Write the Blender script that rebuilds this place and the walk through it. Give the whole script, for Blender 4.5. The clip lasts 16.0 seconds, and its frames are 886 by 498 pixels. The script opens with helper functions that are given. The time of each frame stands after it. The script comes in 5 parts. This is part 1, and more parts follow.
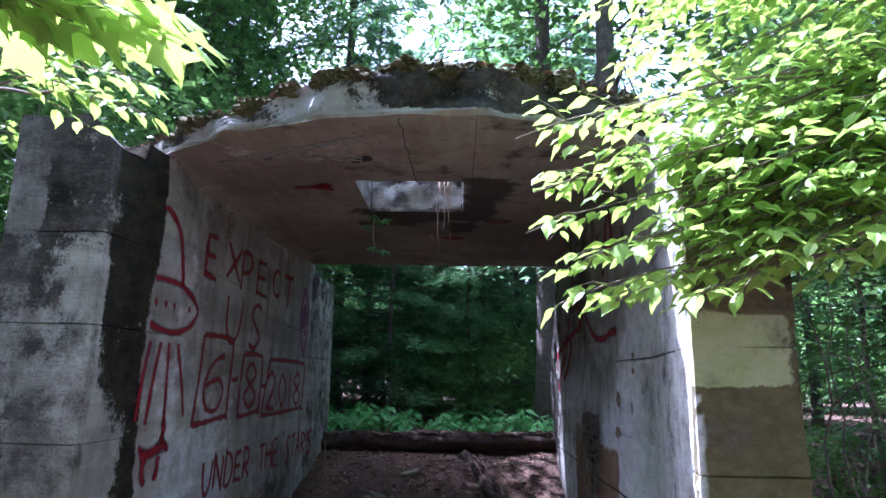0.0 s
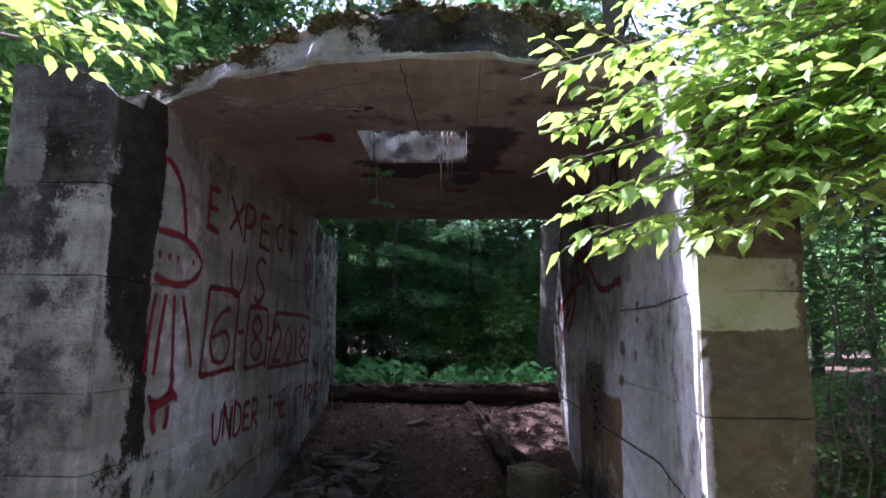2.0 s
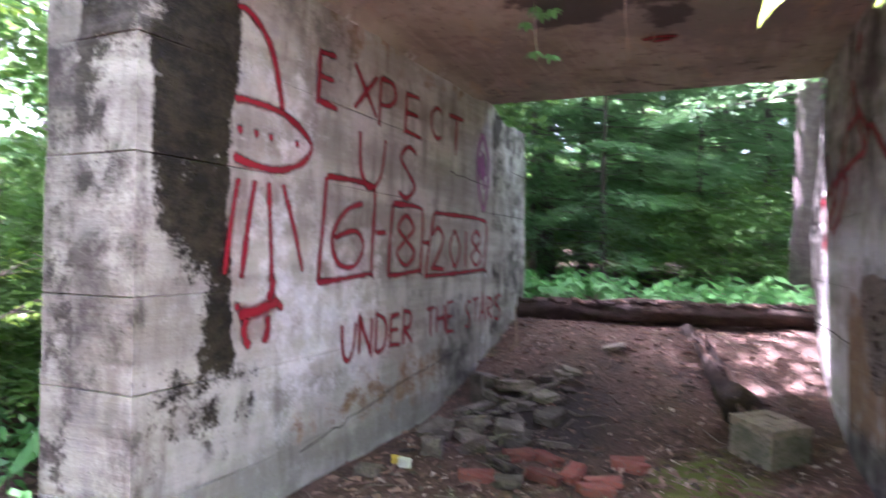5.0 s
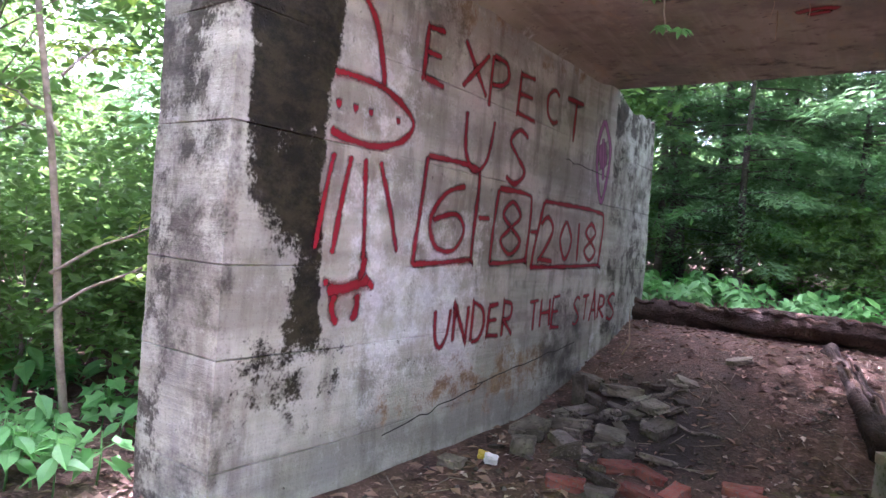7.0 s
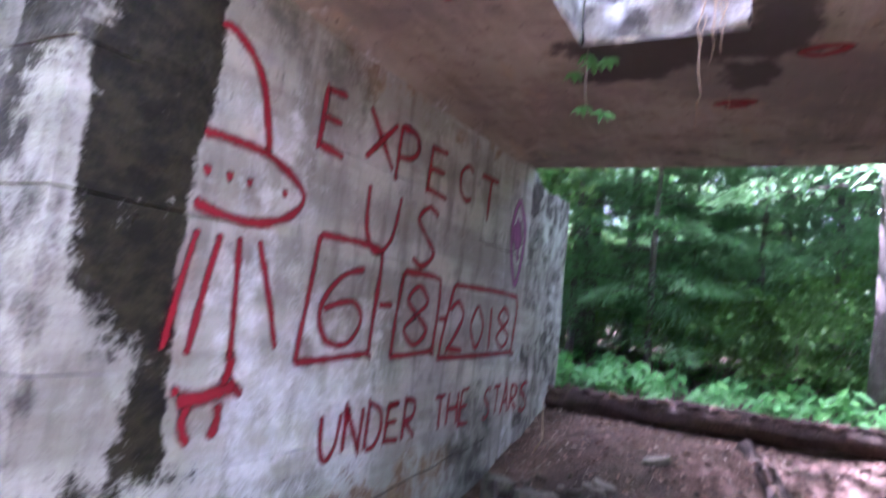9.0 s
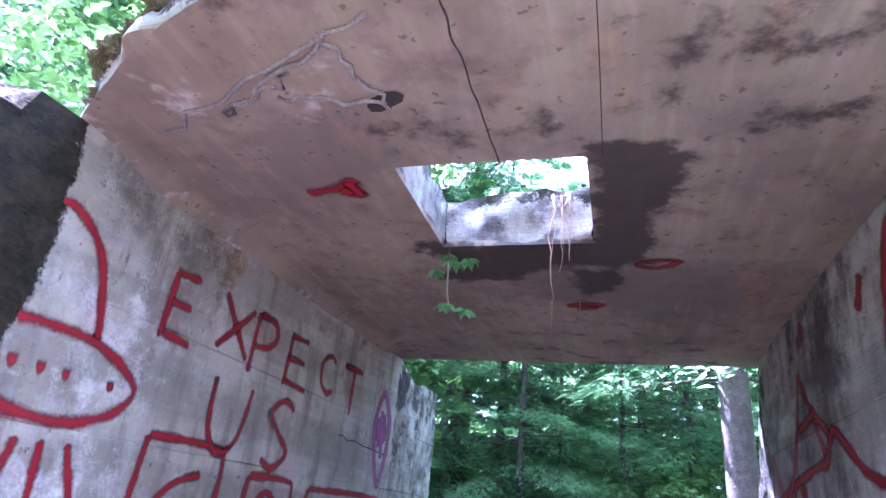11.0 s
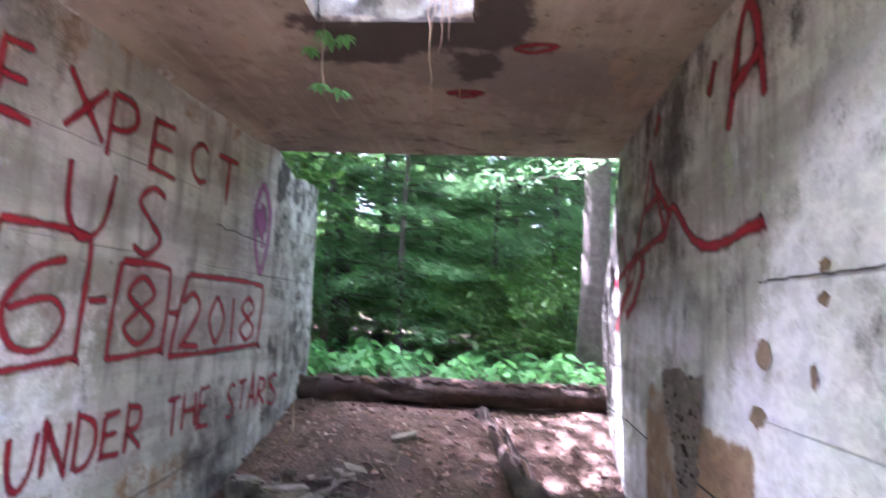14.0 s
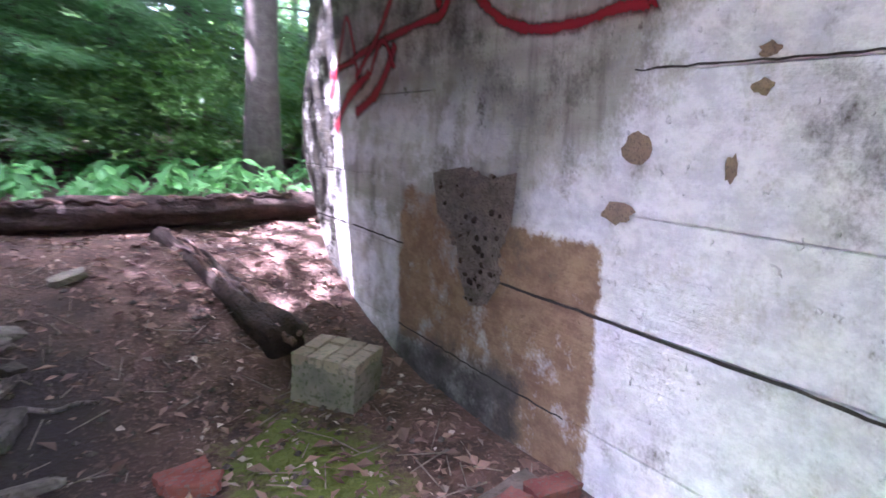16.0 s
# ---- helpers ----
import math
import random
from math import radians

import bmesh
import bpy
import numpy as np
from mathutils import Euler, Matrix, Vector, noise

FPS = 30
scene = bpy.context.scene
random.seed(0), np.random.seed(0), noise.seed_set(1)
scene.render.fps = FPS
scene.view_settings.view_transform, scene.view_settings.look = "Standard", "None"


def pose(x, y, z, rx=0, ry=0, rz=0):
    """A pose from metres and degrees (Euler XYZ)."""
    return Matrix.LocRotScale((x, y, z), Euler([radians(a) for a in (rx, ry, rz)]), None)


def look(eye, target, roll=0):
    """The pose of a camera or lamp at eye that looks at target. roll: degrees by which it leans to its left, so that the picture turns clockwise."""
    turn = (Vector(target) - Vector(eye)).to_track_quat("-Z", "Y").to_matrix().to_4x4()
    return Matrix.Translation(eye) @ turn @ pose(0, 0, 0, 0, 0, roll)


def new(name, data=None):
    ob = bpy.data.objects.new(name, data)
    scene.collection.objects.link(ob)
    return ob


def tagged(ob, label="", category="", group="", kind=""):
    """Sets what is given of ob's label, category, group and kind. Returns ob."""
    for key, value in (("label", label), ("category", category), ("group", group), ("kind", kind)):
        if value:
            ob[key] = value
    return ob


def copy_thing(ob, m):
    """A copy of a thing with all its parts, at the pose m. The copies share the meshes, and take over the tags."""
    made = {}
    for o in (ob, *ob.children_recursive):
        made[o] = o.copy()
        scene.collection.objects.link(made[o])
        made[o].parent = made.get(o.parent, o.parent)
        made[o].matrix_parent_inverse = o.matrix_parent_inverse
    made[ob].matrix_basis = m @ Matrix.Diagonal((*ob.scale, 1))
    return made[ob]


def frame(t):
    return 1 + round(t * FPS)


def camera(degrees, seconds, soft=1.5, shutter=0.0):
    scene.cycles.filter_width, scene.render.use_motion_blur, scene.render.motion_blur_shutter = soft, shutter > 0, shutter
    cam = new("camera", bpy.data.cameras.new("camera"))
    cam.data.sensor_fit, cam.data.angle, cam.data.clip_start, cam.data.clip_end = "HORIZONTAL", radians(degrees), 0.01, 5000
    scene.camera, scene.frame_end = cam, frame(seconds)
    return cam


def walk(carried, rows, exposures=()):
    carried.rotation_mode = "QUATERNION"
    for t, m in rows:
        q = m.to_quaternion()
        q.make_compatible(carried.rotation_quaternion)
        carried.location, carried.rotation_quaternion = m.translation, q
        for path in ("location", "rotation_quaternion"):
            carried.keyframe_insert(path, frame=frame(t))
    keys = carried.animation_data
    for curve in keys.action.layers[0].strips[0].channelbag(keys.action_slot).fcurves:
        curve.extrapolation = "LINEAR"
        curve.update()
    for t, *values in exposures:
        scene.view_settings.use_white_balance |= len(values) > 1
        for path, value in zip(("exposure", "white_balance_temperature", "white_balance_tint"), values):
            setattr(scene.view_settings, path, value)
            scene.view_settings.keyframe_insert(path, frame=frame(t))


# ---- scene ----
cam = camera(71.2, 16.0, soft=1.5, shutter=0.5)
PATH = [
    (0, (0.174, 0.397, 1.357), (0.114, 2.352, 1.779), 1.0),
    (0.5, (0.161, 0.412, 1.344), (0.123, 2.371, 1.75), 1.1),
    (1, (0.156, 0.417, 1.299), (0.091, 2.374, 1.705), 2.0),
    (1.5, (0.161, 0.423, 1.343), (0.079, 2.392, 1.687), 0.7),
    (2, (0.169, 0.429, 1.321), (0.1, 2.407, 1.607), 0.6),
    (2.5, (0.19, 0.457, 1.288), (0.14, 2.449, 1.455), 0.9),
    (3, (0.209, 0.607, 1.251), (0.24, 2.607, 1.279), -1.4),
    (3.5, (0.268, 0.798, 1.233), (0.392, 2.794, 1.191), -1.3),
    (4, (0.394, 1.085, 1.213), (0.013, 3.047, 1.141), 0.2),
    (4.5, (0.399, 1.377, 1.202), (-0.247, 3.27, 1.163), 1.3),
    (5, (0.386, 1.621, 1.242), (-0.396, 3.462, 1.249), 0.9),
    (5.2, (0.442, 1.697, 1.229), (-0.484, 3.469, 1.281), 1.5),
    (7.3, (0.424, 1.859, 1.216), (-0.716, 3.503, 1.177), 4.2),
    (7.5, (0.367, 1.881, 1.214), (-0.757, 3.535, 1.191), 3.5),
    (8, (0.269, 1.94, 1.207), (-0.809, 3.622, 1.118), 3.4),
    (8.5, (0.226, 2.071, 1.239), (-0.809, 3.781, 1.156), 4.5),
    (9, (0.255, 2.241, 1.362), (-0.655, 4.011, 1.555), 6.1),
    (9.5, (0.286, 2.303, 1.438), (-0.46, 4.09, 1.942), 6.2),
    (10, (0.247, 2.306, 1.413), (-0.342, 4.085, 2.113), 5.1),
    (10.2, (0.253, 2.322, 1.438), (-0.323, 4.079, 2.201), 5.2),
    (12.5, (0.276, 2.335, 1.436), (-0.167, 4.109, 2.247), 5.9),
    (13, (0.287, 2.352, 1.414), (-0.133, 4.192, 2.075), 4.8),
    (13.5, (0.327, 2.364, 1.406), (-0.01, 4.301, 1.774), 4.5),
    (14, (0.307, 2.36, 1.346), (0.135, 4.34, 1.565), 2.6),
    (14.5, (0.107, 2.398, 1.254), (0.33, 4.386, 1.283), 6.3),
    (15, (-0.078, 2.55, 1.202), (0.408, 4.486, 1.068), 7.4),
    (15.5, (-0.194, 2.859, 1.239), (0.553, 4.698, 0.991), 4.1),
    (16, (-0.352, 3.139, 1.291), (0.697, 4.803, 0.931), 2.0),
]
walk(cam, [(t, look(eye, target, roll)) for t, eye, target, roll in PATH],
     [(0, 2.6, 4800, 36), (2, 2.3, 5100, 40), (3.2, 3.05, 5050, 47), (4.5, 4.2, 5300, 53), (5, 4.5, 5450, 50), (8, 4.35, 5380, 52), (10, 4.75, 4650, 52), (12.5, 4.85, 4550, 46), (13.5, 4.95, 5250, 46), (15, 4.75, 5200, 46), (16, 4.65, 5200, 50)])

# ---- world, sun ----
SUN_EL, SUN_AZ = 66.0, 300.0   # degrees; azimuth clockwise from +y
wd = bpy.data.worlds.new("sky")
scene.world = wd
wd.use_nodes = True
wn = wd.node_tree
bg = wn.nodes["Background"]
sky = wn.nodes.new("ShaderNodeTexSky")
sky.sky_type, sky.sun_disc = "NISHITA", False
sky.sun_elevation, sky.sun_rotation = radians(SUN_EL), radians(SUN_AZ)
sky.air_density, sky.dust_density, sky.ozone_density = 1.0, 6.0, 1.0
haze = wn.nodes.new("ShaderNodeHueSaturation")   # thin bright cloud takes most of the blue out
haze.inputs["Saturation"].default_value = 0.55
wn.links.new(sky.outputs[0], haze.inputs["Color"])
wn.links.new(haze.outputs[0], bg.inputs[0])
bg.inputs[1].default_value = 0.15
sun = new("sun", bpy.data.lights.new("sun", "SUN"))
sun.data.energy, sun.data.angle, sun.data.color = 4.0, radians(0.53), (1.0, 0.95, 0.86)
sd = Vector((math.sin(radians(SUN_AZ)) * math.cos(radians(SUN_EL)), math.cos(radians(SUN_AZ)) * math.cos(radians(SUN_EL)), math.sin(radians(SUN_EL))))
sun.matrix_world = look(sd * 60, (0, 0, 0))


# ---- materials ----
class Mat:
    """A small node-graph builder round one Principled shader."""

    def __init__(self, name, rough=0.85):
        self.m = bpy.data.materials.new(name)
        self.m.use_nodes = True
        self.t = self.m.node_tree
        self.b = self.t.nodes["Principled BSDF"]
        self.b.inputs["Roughness"].default_value = rough
        self.b.inputs["Specular IOR Level"].default_value = 0.3
        self.co = self.t.nodes.new("ShaderNodeNewGeometry").outputs["Position"]

    def node(self, kind, **sockets):
        n = self.t.nodes.new(kind)
        for k, v in sockets.items():
            self.put(n.inputs[k], v)
        return n

    def put(self, socket, v):
        if isinstance(v, bpy.types.NodeSocket):
            self.t.links.new(v, socket)
        else:
            socket.default_value = v

    def scaled(self, s):
        n = self.t.nodes.new("ShaderNodeVectorMath")
        n.operation = "MULTIPLY"
        self.put(n.inputs[0], self.co)
        n.inputs[1].default_value = s
        return n.outputs[0]

    def noise(self, scale, detail=5, stretch=None, rough=0.6):
        n = self.node("ShaderNodeTexNoise", Scale=scale, Detail=detail, Roughness=rough)
        self.put(n.inputs["Vector"], self.scaled(stretch) if stretch else self.co)
        return n.outputs[0]

    def ramp(self, v, a, b, lo=0.0, hi=1.0):
        n = self.t.nodes.new("ShaderNodeMapRange")
        n.interpolation_type = "SMOOTHSTEP"
        for s, x in zip(n.inputs, (v, a, b, lo, hi)):
            self.put(s, x)
        return n.outputs[0]

    def mix(self, f, a, b, mode="MIX"):
        n = self.t.nodes.new("ShaderNodeMixRGB")
        n.blend_type = mode
        for s, x in zip(n.inputs, (f, a, b)):
            self.put(s, (*x, 1) if isinstance(x, tuple) and len(x) == 3 else x)
        return n.outputs[0]

    def math(self, op, a, b):
        n = self.t.nodes.new("ShaderNodeMath")
        n.operation = op
        self.put(n.inputs[0], a)
        self.put(n.inputs[1], b)
        return n.outputs[0]

    def attr(self, name):
        n = self.t.nodes.new("ShaderNodeAttribute")
        n.attribute_name = name
        return n.outputs["Fac"]

    def bump(self, h, strength, dist):
        n = self.node("ShaderNodeBump", Strength=strength, Distance=dist, Height=h)
        self.t.links.new(n.outputs[0], self.b.inputs["Normal"])

    def colour(self, c):
        self.put(self.b.inputs["Base Color"], (*c, 1) if isinstance(c, tuple) else c)
        return self.m


def concrete_material():
    k = Mat("weathered_concrete", 0.9)
    big, mid, fine = k.noise(1.3), k.noise(7.0), k.noise(70.0, 3)
    boards = k.noise(6.0, 4, (0.35, 0.35, 5.0))
    runs = k.noise(5.0, 4, (1.6, 1.6, 0.22))
    c = k.mix(k.ramp(big, 0.3, 0.7), (0.33, 0.32, 0.275), (0.5, 0.49, 0.43))
    c = k.mix(k.ramp(boards, 0.35, 0.7, 0.0, 0.35), c, (0.55, 0.54, 0.5))
    lifts = k.noise(2.0, 2, (0.25, 0.25, 2.4))
    c = k.mix(k.ramp(lifts, 0.42, 0.62, 0.0, 0.6), c, (0.22, 0.205, 0.175))
    blotch = k.noise(2.6, 8, None, 0.72)
    c = k.mix(k.ramp(blotch, 0.5, 0.66, 0.0, 0.75), c, (0.52, 0.51, 0.47))
    c = k.mix(k.ramp(k.noise(3.4, 8, (1, 1, 0.7), 0.75), 0.55, 0.7, 0.0, 0.6), c, (0.25, 0.2, 0.15))
    c = k.mix(k.ramp(runs, 0.47, 0.7, 0.0, 0.65), c, (0.16, 0.15, 0.13))
    c = k.mix(k.ramp(mid, 0.54, 0.75, 0.0, 0.65), c, (0.15, 0.145, 0.125))
    c = k.mix(k.ramp(k.noise(16.0, 6, None, 0.75), 0.55, 0.7, 0.0, 0.55), c, (0.5, 0.49, 0.46))
    c = k.mix(k.ramp(fine, 0.55, 0.75, 0.0, 0.4), c, (0.12, 0.115, 0.1))
    pits = k.math("MULTIPLY", k.ramp(k.noise(26.0, 2), 0.66, 0.74), k.ramp(k.noise(2.2), 0.42, 0.6))
    c = k.mix(k.math("MULTIPLY", pits, 0.5), c, (0.09, 0.085, 0.075))
    edge = k.math("ADD", k.math("MULTIPLY", mid, 0.9), k.math("MULTIPLY", fine, 0.35))
    edge = k.math("ADD", edge, k.math("MULTIPLY", k.math("SUBTRACT", k.noise(3.0, 6, None, 0.7), 0.5), 0.7))
    edge = k.math("SUBTRACT", edge, 0.625)
    tones = (("earth", (0.1, 0.09, 0.04), (0.155, 0.14, 0.072)), ("lime", (0.84, 0.84, 0.86), (0.62, 0.62, 0.65)), ("ochre", (0.34, 0.235, 0.14), (0.22, 0.135, 0.085)),
             ("green", (0.38, 0.43, 0.21), (0.46, 0.5, 0.3)), ("moss", (0.01, 0.009, 0.006), (0.034, 0.029, 0.015)), ("soot_shade", (0.06, 0.055, 0.05), (0.12, 0.11, 0.1)))
    speck = k.noise(7.5, 9, (1, 1, 1.6), 0.78)
    soft = {"soot_shade": (0.15, 0.95), "lime": (0.25, 0.85), "ochre": (0.32, 0.75)}
    for name, c1, c2 in tones:
        f = k.ramp(k.math("ADD", k.attr(name), k.math("MULTIPLY", edge, 1.7)), *soft.get(name, (0.38, 0.66)))
        c = k.mix(f, c, k.mix(k.ramp(speck, 0.38, 0.62), c1, c2))
    h = k.math("ADD", k.math("MULTIPLY", boards, 0.6), k.math("SUBTRACT", k.math("ADD", mid, k.math("MULTIPLY", fine, 0.35)), pits))
    k.bump(h, 0.8, 0.014)
    return k.colour(c)


def ceiling_material():
    k = Mat("brown_stained_concrete", 0.9)
    big, mid, fine = k.noise(1.1), k.noise(5.0), k.noise(60.0, 3)
    boards = k.noise(5.0, 3, (3.0, 0.3, 1.0))
    c = k.mix(k.ramp(big, 0.3, 0.7), (0.215, 0.182, 0.135), (0.33, 0.288, 0.22))
    c = k.mix(k.ramp(boards, 0.45, 0.75, 0, 0.5), c, (0.42, 0.36, 0.29))
    c = k.mix(k.ramp(mid, 0.5, 0.72, 0, 0.7), c, (0.15, 0.108, 0.085))
    c = k.mix(k.ramp(k.noise(1.9, 8, None, 0.7), 0.5, 0.64, 0, 0.65), c, (0.2, 0.165, 0.14))
    c = k.mix(k.ramp(k.noise(3.2, 9, None, 0.75), 0.56, 0.7, 0, 0.6), c, (0.46, 0.37, 0.29))
    c = k.mix(k.ramp(k.noise(0.8, 6, None, 0.7), 0.48, 0.66, 0, 0.75), c, (0.17, 0.15, 0.128))
    c = k.mix(k.ramp(k.noise(2.3, 7, (1.6, 0.5, 1), 0.7), 0.54, 0.68, 0, 0.6), c, (0.36, 0.25, 0.15))
    edge = k.math("SUBTRACT", k.math("ADD", k.math("MULTIPLY", mid, 1.5), k.math("MULTIPLY", k.noise(14.0, 5), 0.5)), 1.0)
    for name, c1 in (("lime", (0.6, 0.6, 0.56)), ("moss", (0.05, 0.055, 0.02)), ("soot_shade", (0.05, 0.042, 0.038))):
        c = k.mix(k.ramp(k.math("ADD", k.attr(name), edge), 0.36, 0.68, 0.0, 0.9), c, c1)
    c = k.mix(k.ramp(k.noise(22.0, 2), 0.66, 0.72, 0, 0.6), c, (0.08, 0.06, 0.05))
    k.bump(k.math("ADD", mid, k.math("MULTIPLY", fine, 0.4)), 0.45, 0.012)
    return k.colour(c)


def mottled(name, c1, c2, scale, rough=0.9, c3=None, bump=0.5, dist=0.01, island=False, per_object=False):
    k = Mat(name, rough)
    a, f = k.noise(scale), k.noise(scale * 7, 3)
    c = k.mix(k.ramp(a, 0.3, 0.7), c1, c2)
    if c3:
        c = k.mix(k.ramp(f, 0.5, 0.68), c, c3)
    if island or per_object:
        g = k.t.nodes.new("ShaderNodeNewGeometry").outputs["Random Per Island"] if island else k.t.nodes.new("ShaderNodeObjectInfo").outputs["Random"]
        n = k.t.nodes.new("ShaderNodeHueSaturation")
        k.put(n.inputs["Value"], k.ramp(g, 0.0, 1.0, 0.6, 1.4))
        k.put(n.inputs["Color"], c)
        c = n.outputs[0]
    k.bump(k.math("ADD", a, k.math("MULTIPLY", f, 0.5)), bump, dist)
    return k.colour(c)


def leaf_material(name, c1, c2, through_it, glow=0.45):
    k = Mat(name, 0.45)
    g = k.t.nodes.new("ShaderNodeNewGeometry").outputs["Random Per Island"]
    o = k.t.nodes.new("ShaderNodeObjectInfo").outputs["Random"]
    r = k.math("FRACT", k.math("ADD", g, o), 0.0)
    c = k.mix(r, c1, c2)
    c = k.mix(k.ramp(k.noise(25.0, 2), 0.4, 0.7, 0, 0.3), c, tuple(v * 0.6 for v in c1))
    k.colour(c)
    tr = k.t.nodes.new("ShaderNodeBsdfTranslucent")
    k.put(tr.inputs[0], k.mix(0.5, c, through_it))
    mx = k.t.nodes.new("ShaderNodeMixShader")
    mx.inputs[0].default_value = glow
    k.t.links.new(k.b.outputs[0], mx.inputs[1])
    k.t.links.new(tr.outputs[0], mx.inputs[2])
    k.t.links.new(mx.outputs[0], k.t.nodes["Material Output"].inputs[0])
    return k.m


def paint_material(name, c, cover=0.45):
    """Sprayed paint, thin enough that the wall shows through in specks."""
    k = Mat(name, 0.6)
    k.colour(k.mix(k.noise(9.0), c, tuple(v * 0.65 for v in c)))
    grain = k.math("ADD", k.math("MULTIPLY", k.noise(70.0, 4), 0.6), k.math("MULTIPLY", k.noise(5.0), 0.7))
    f = k.math("ADD", k.attr("core"), k.math("SUBTRACT", grain, cover + 0.27))
    k.put(k.b.inputs["Alpha"], k.ramp(f, 0.14, 0.85, 0.0, 0.93))
    return k.m


def ground_material():
    k = Mat("forest_floor", 0.95)
    big, mid, fine = k.noise(0.9), k.noise(6.0), k.noise(45.0, 4)
    c = k.mix(k.ramp(mid, 0.3, 0.7), (0.055, 0.036, 0.027), (0.135, 0.08, 0.057))
    c = k.mix(k.ramp(fine, 0.5, 0.68, 0, 0.7), c, (0.23, 0.145, 0.11))
    c = k.mix(k.ramp(big, 0.55, 0.7, 0, 0.5), c, (0.022, 0.016, 0.012))
    # the shaded floor by the rubble heap is painted near-black here
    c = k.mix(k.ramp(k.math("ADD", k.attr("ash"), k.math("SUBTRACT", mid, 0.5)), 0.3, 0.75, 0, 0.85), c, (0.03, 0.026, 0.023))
    c = k.mix(k.ramp(k.math("ADD", k.attr("moss"), k.math("SUBTRACT", k.math("ADD", mid, k.math("MULTIPLY", fine, 0.4)), 0.7)), 0.28, 0.62), c, (0.12, 0.145, 0.028))
    k.bump(k.math("ADD", mid, fine), 0.8, 0.03)
    return k.colour(c)


CONCRETE, CEIL, GROUND = concrete_material(), ceiling_material(), ground_material()
RED = paint_material("red_spray_paint", (0.33, 0.014, 0.028), 0.38)
VIOLET = paint_material("violet_spray_paint", (0.32, 0.1, 0.24), 0.3)
BARK = mottled("grey_brown_bark", (0.10, 0.085, 0.07), (0.20, 0.17, 0.15), 9.0, 0.95, (0.05, 0.042, 0.036), 1.0, 0.03)
PALE_BARK = mottled("pale_furrowed_bark", (0.12, 0.095, 0.085), (0.19, 0.155, 0.14), 14.0, 0.95, (0.06, 0.05, 0.045), 1.0, 0.03)
TWIG = mottled("grey_twig_bark", (0.15, 0.12, 0.09), (0.28, 0.23, 0.18), 20.0)
ROT = mottled("rotten_dark_wood", (0.03, 0.02, 0.015), (0.075, 0.047, 0.034), 8.0, 0.9, (0.018, 0.013, 0.01), 1.0, 0.03)
SPLIT = mottled("split_rotten_wood", (0.11, 0.065, 0.045), (0.2, 0.13, 0.095), 14.0, 0.9, (0.05, 0.03, 0.022), 1.0, 0.02)
BRICK = mottled("worn_red_brick", (0.17, 0.045, 0.032), (0.24, 0.09, 0.065), 9.0, 0.9, (0.14, 0.1, 0.085), 0.6, 0.006, per_object=True)
RUBBLE = mottled("broken_concrete", (0.085, 0.072, 0.056), (0.2, 0.172, 0.138), 7.0, 0.92, (0.08, 0.07, 0.05), 0.7, 0.012, per_object=True)
ALGAE = mottled("algae_on_mortar", (0.15, 0.145, 0.105), (0.27, 0.235, 0.18), 6.0, 0.92, (0.09, 0.1, 0.05), 0.7, 0.012)
SLATE = mottled("damp_dark_rubble", (0.04, 0.031, 0.024), (0.085, 0.068, 0.052), 9.0, 0.9, (0.12, 0.1, 0.08), 0.7, 0.012, per_object=True)
BLOCK = mottled("mossy_cast_block", (0.27, 0.21, 0.15), (0.36, 0.3, 0.22), 5.0, 0.92, (0.19, 0.18, 0.12), 0.5, 0.01)
LITTER = mottled("dead_leaves", (0.12, 0.07, 0.048), (0.27, 0.175, 0.13), 3.0, 0.8, None, 0.2, 0.004, island=True)
PALE_LITTER = mottled("bleached_leaves", (0.3, 0.23, 0.18), (0.46, 0.38, 0.31), 4.0, 0.8, None, 0.2, 0.004, island=True)
ROOT = mottled("pale_dry_root", (0.4, 0.3, 0.2), (0.28, 0.2, 0.13), 20.0)
LEAF_SUN = leaf_material("maple_leaf", (0.2, 0.35, 0.05), (0.3, 0.45, 0.085), (0.6, 0.82, 0.13))
LEAF_FOREST = leaf_material("broad_leaf", (0.06, 0.14, 0.035), (0.125, 0.235, 0.065), (0.28, 0.5, 0.12))
LEAF_HEMLOCK = leaf_material("hemlock_needles", (0.075, 0.18, 0.075), (0.15, 0.28, 0.125), (0.34, 0.6, 0.25), 0.55)
LEAF_LOW = leaf_material("ground_herb_leaf", (0.08, 0.25, 0.07), (0.15, 0.36, 0.12), (0.25, 0.6, 0.16))
MOSS = mottled("moss_clump", (0.05, 0.058, 0.02), (0.12, 0.11, 0.045), 12.0, 0.95, (0.2, 0.15, 0.09), 1.0, 0.02)
WHITE_FOIL = mottled("crumpled_white_wrapper", (0.75, 0.74, 0.7), (0.6, 0.6, 0.58), 20.0, 0.4)
YELLOW_FOIL = mottled("yellow_wrapper_print", (0.6, 0.45, 0.06), (0.5, 0.36, 0.05), 20.0, 0.4)
RUST = mottled("rusted_steel", (0.14, 0.08, 0.05), (0.2, 0.13, 0.09), 15.0, 0.8)
GREY_PATCH = mottled("bare_aggregate", (0.3, 0.22, 0.14), (0.22, 0.16, 0.11), 18.0, 0.95, (0.13, 0.1, 0.08), 0.8, 0.008)


# ---- mesh helpers ----
rng = np.random.default_rng(7)


def mesh(name, verts, faces, material, smooth=True):
    me = bpy.data.meshes.new(name)
    me.from_pydata([tuple(map(float, v)) for v in verts], [], [tuple(map(int, f)) for f in faces])
    me.materials.append(material)
    if smooth:
        me.shade_smooth()
    me.update()
    return me


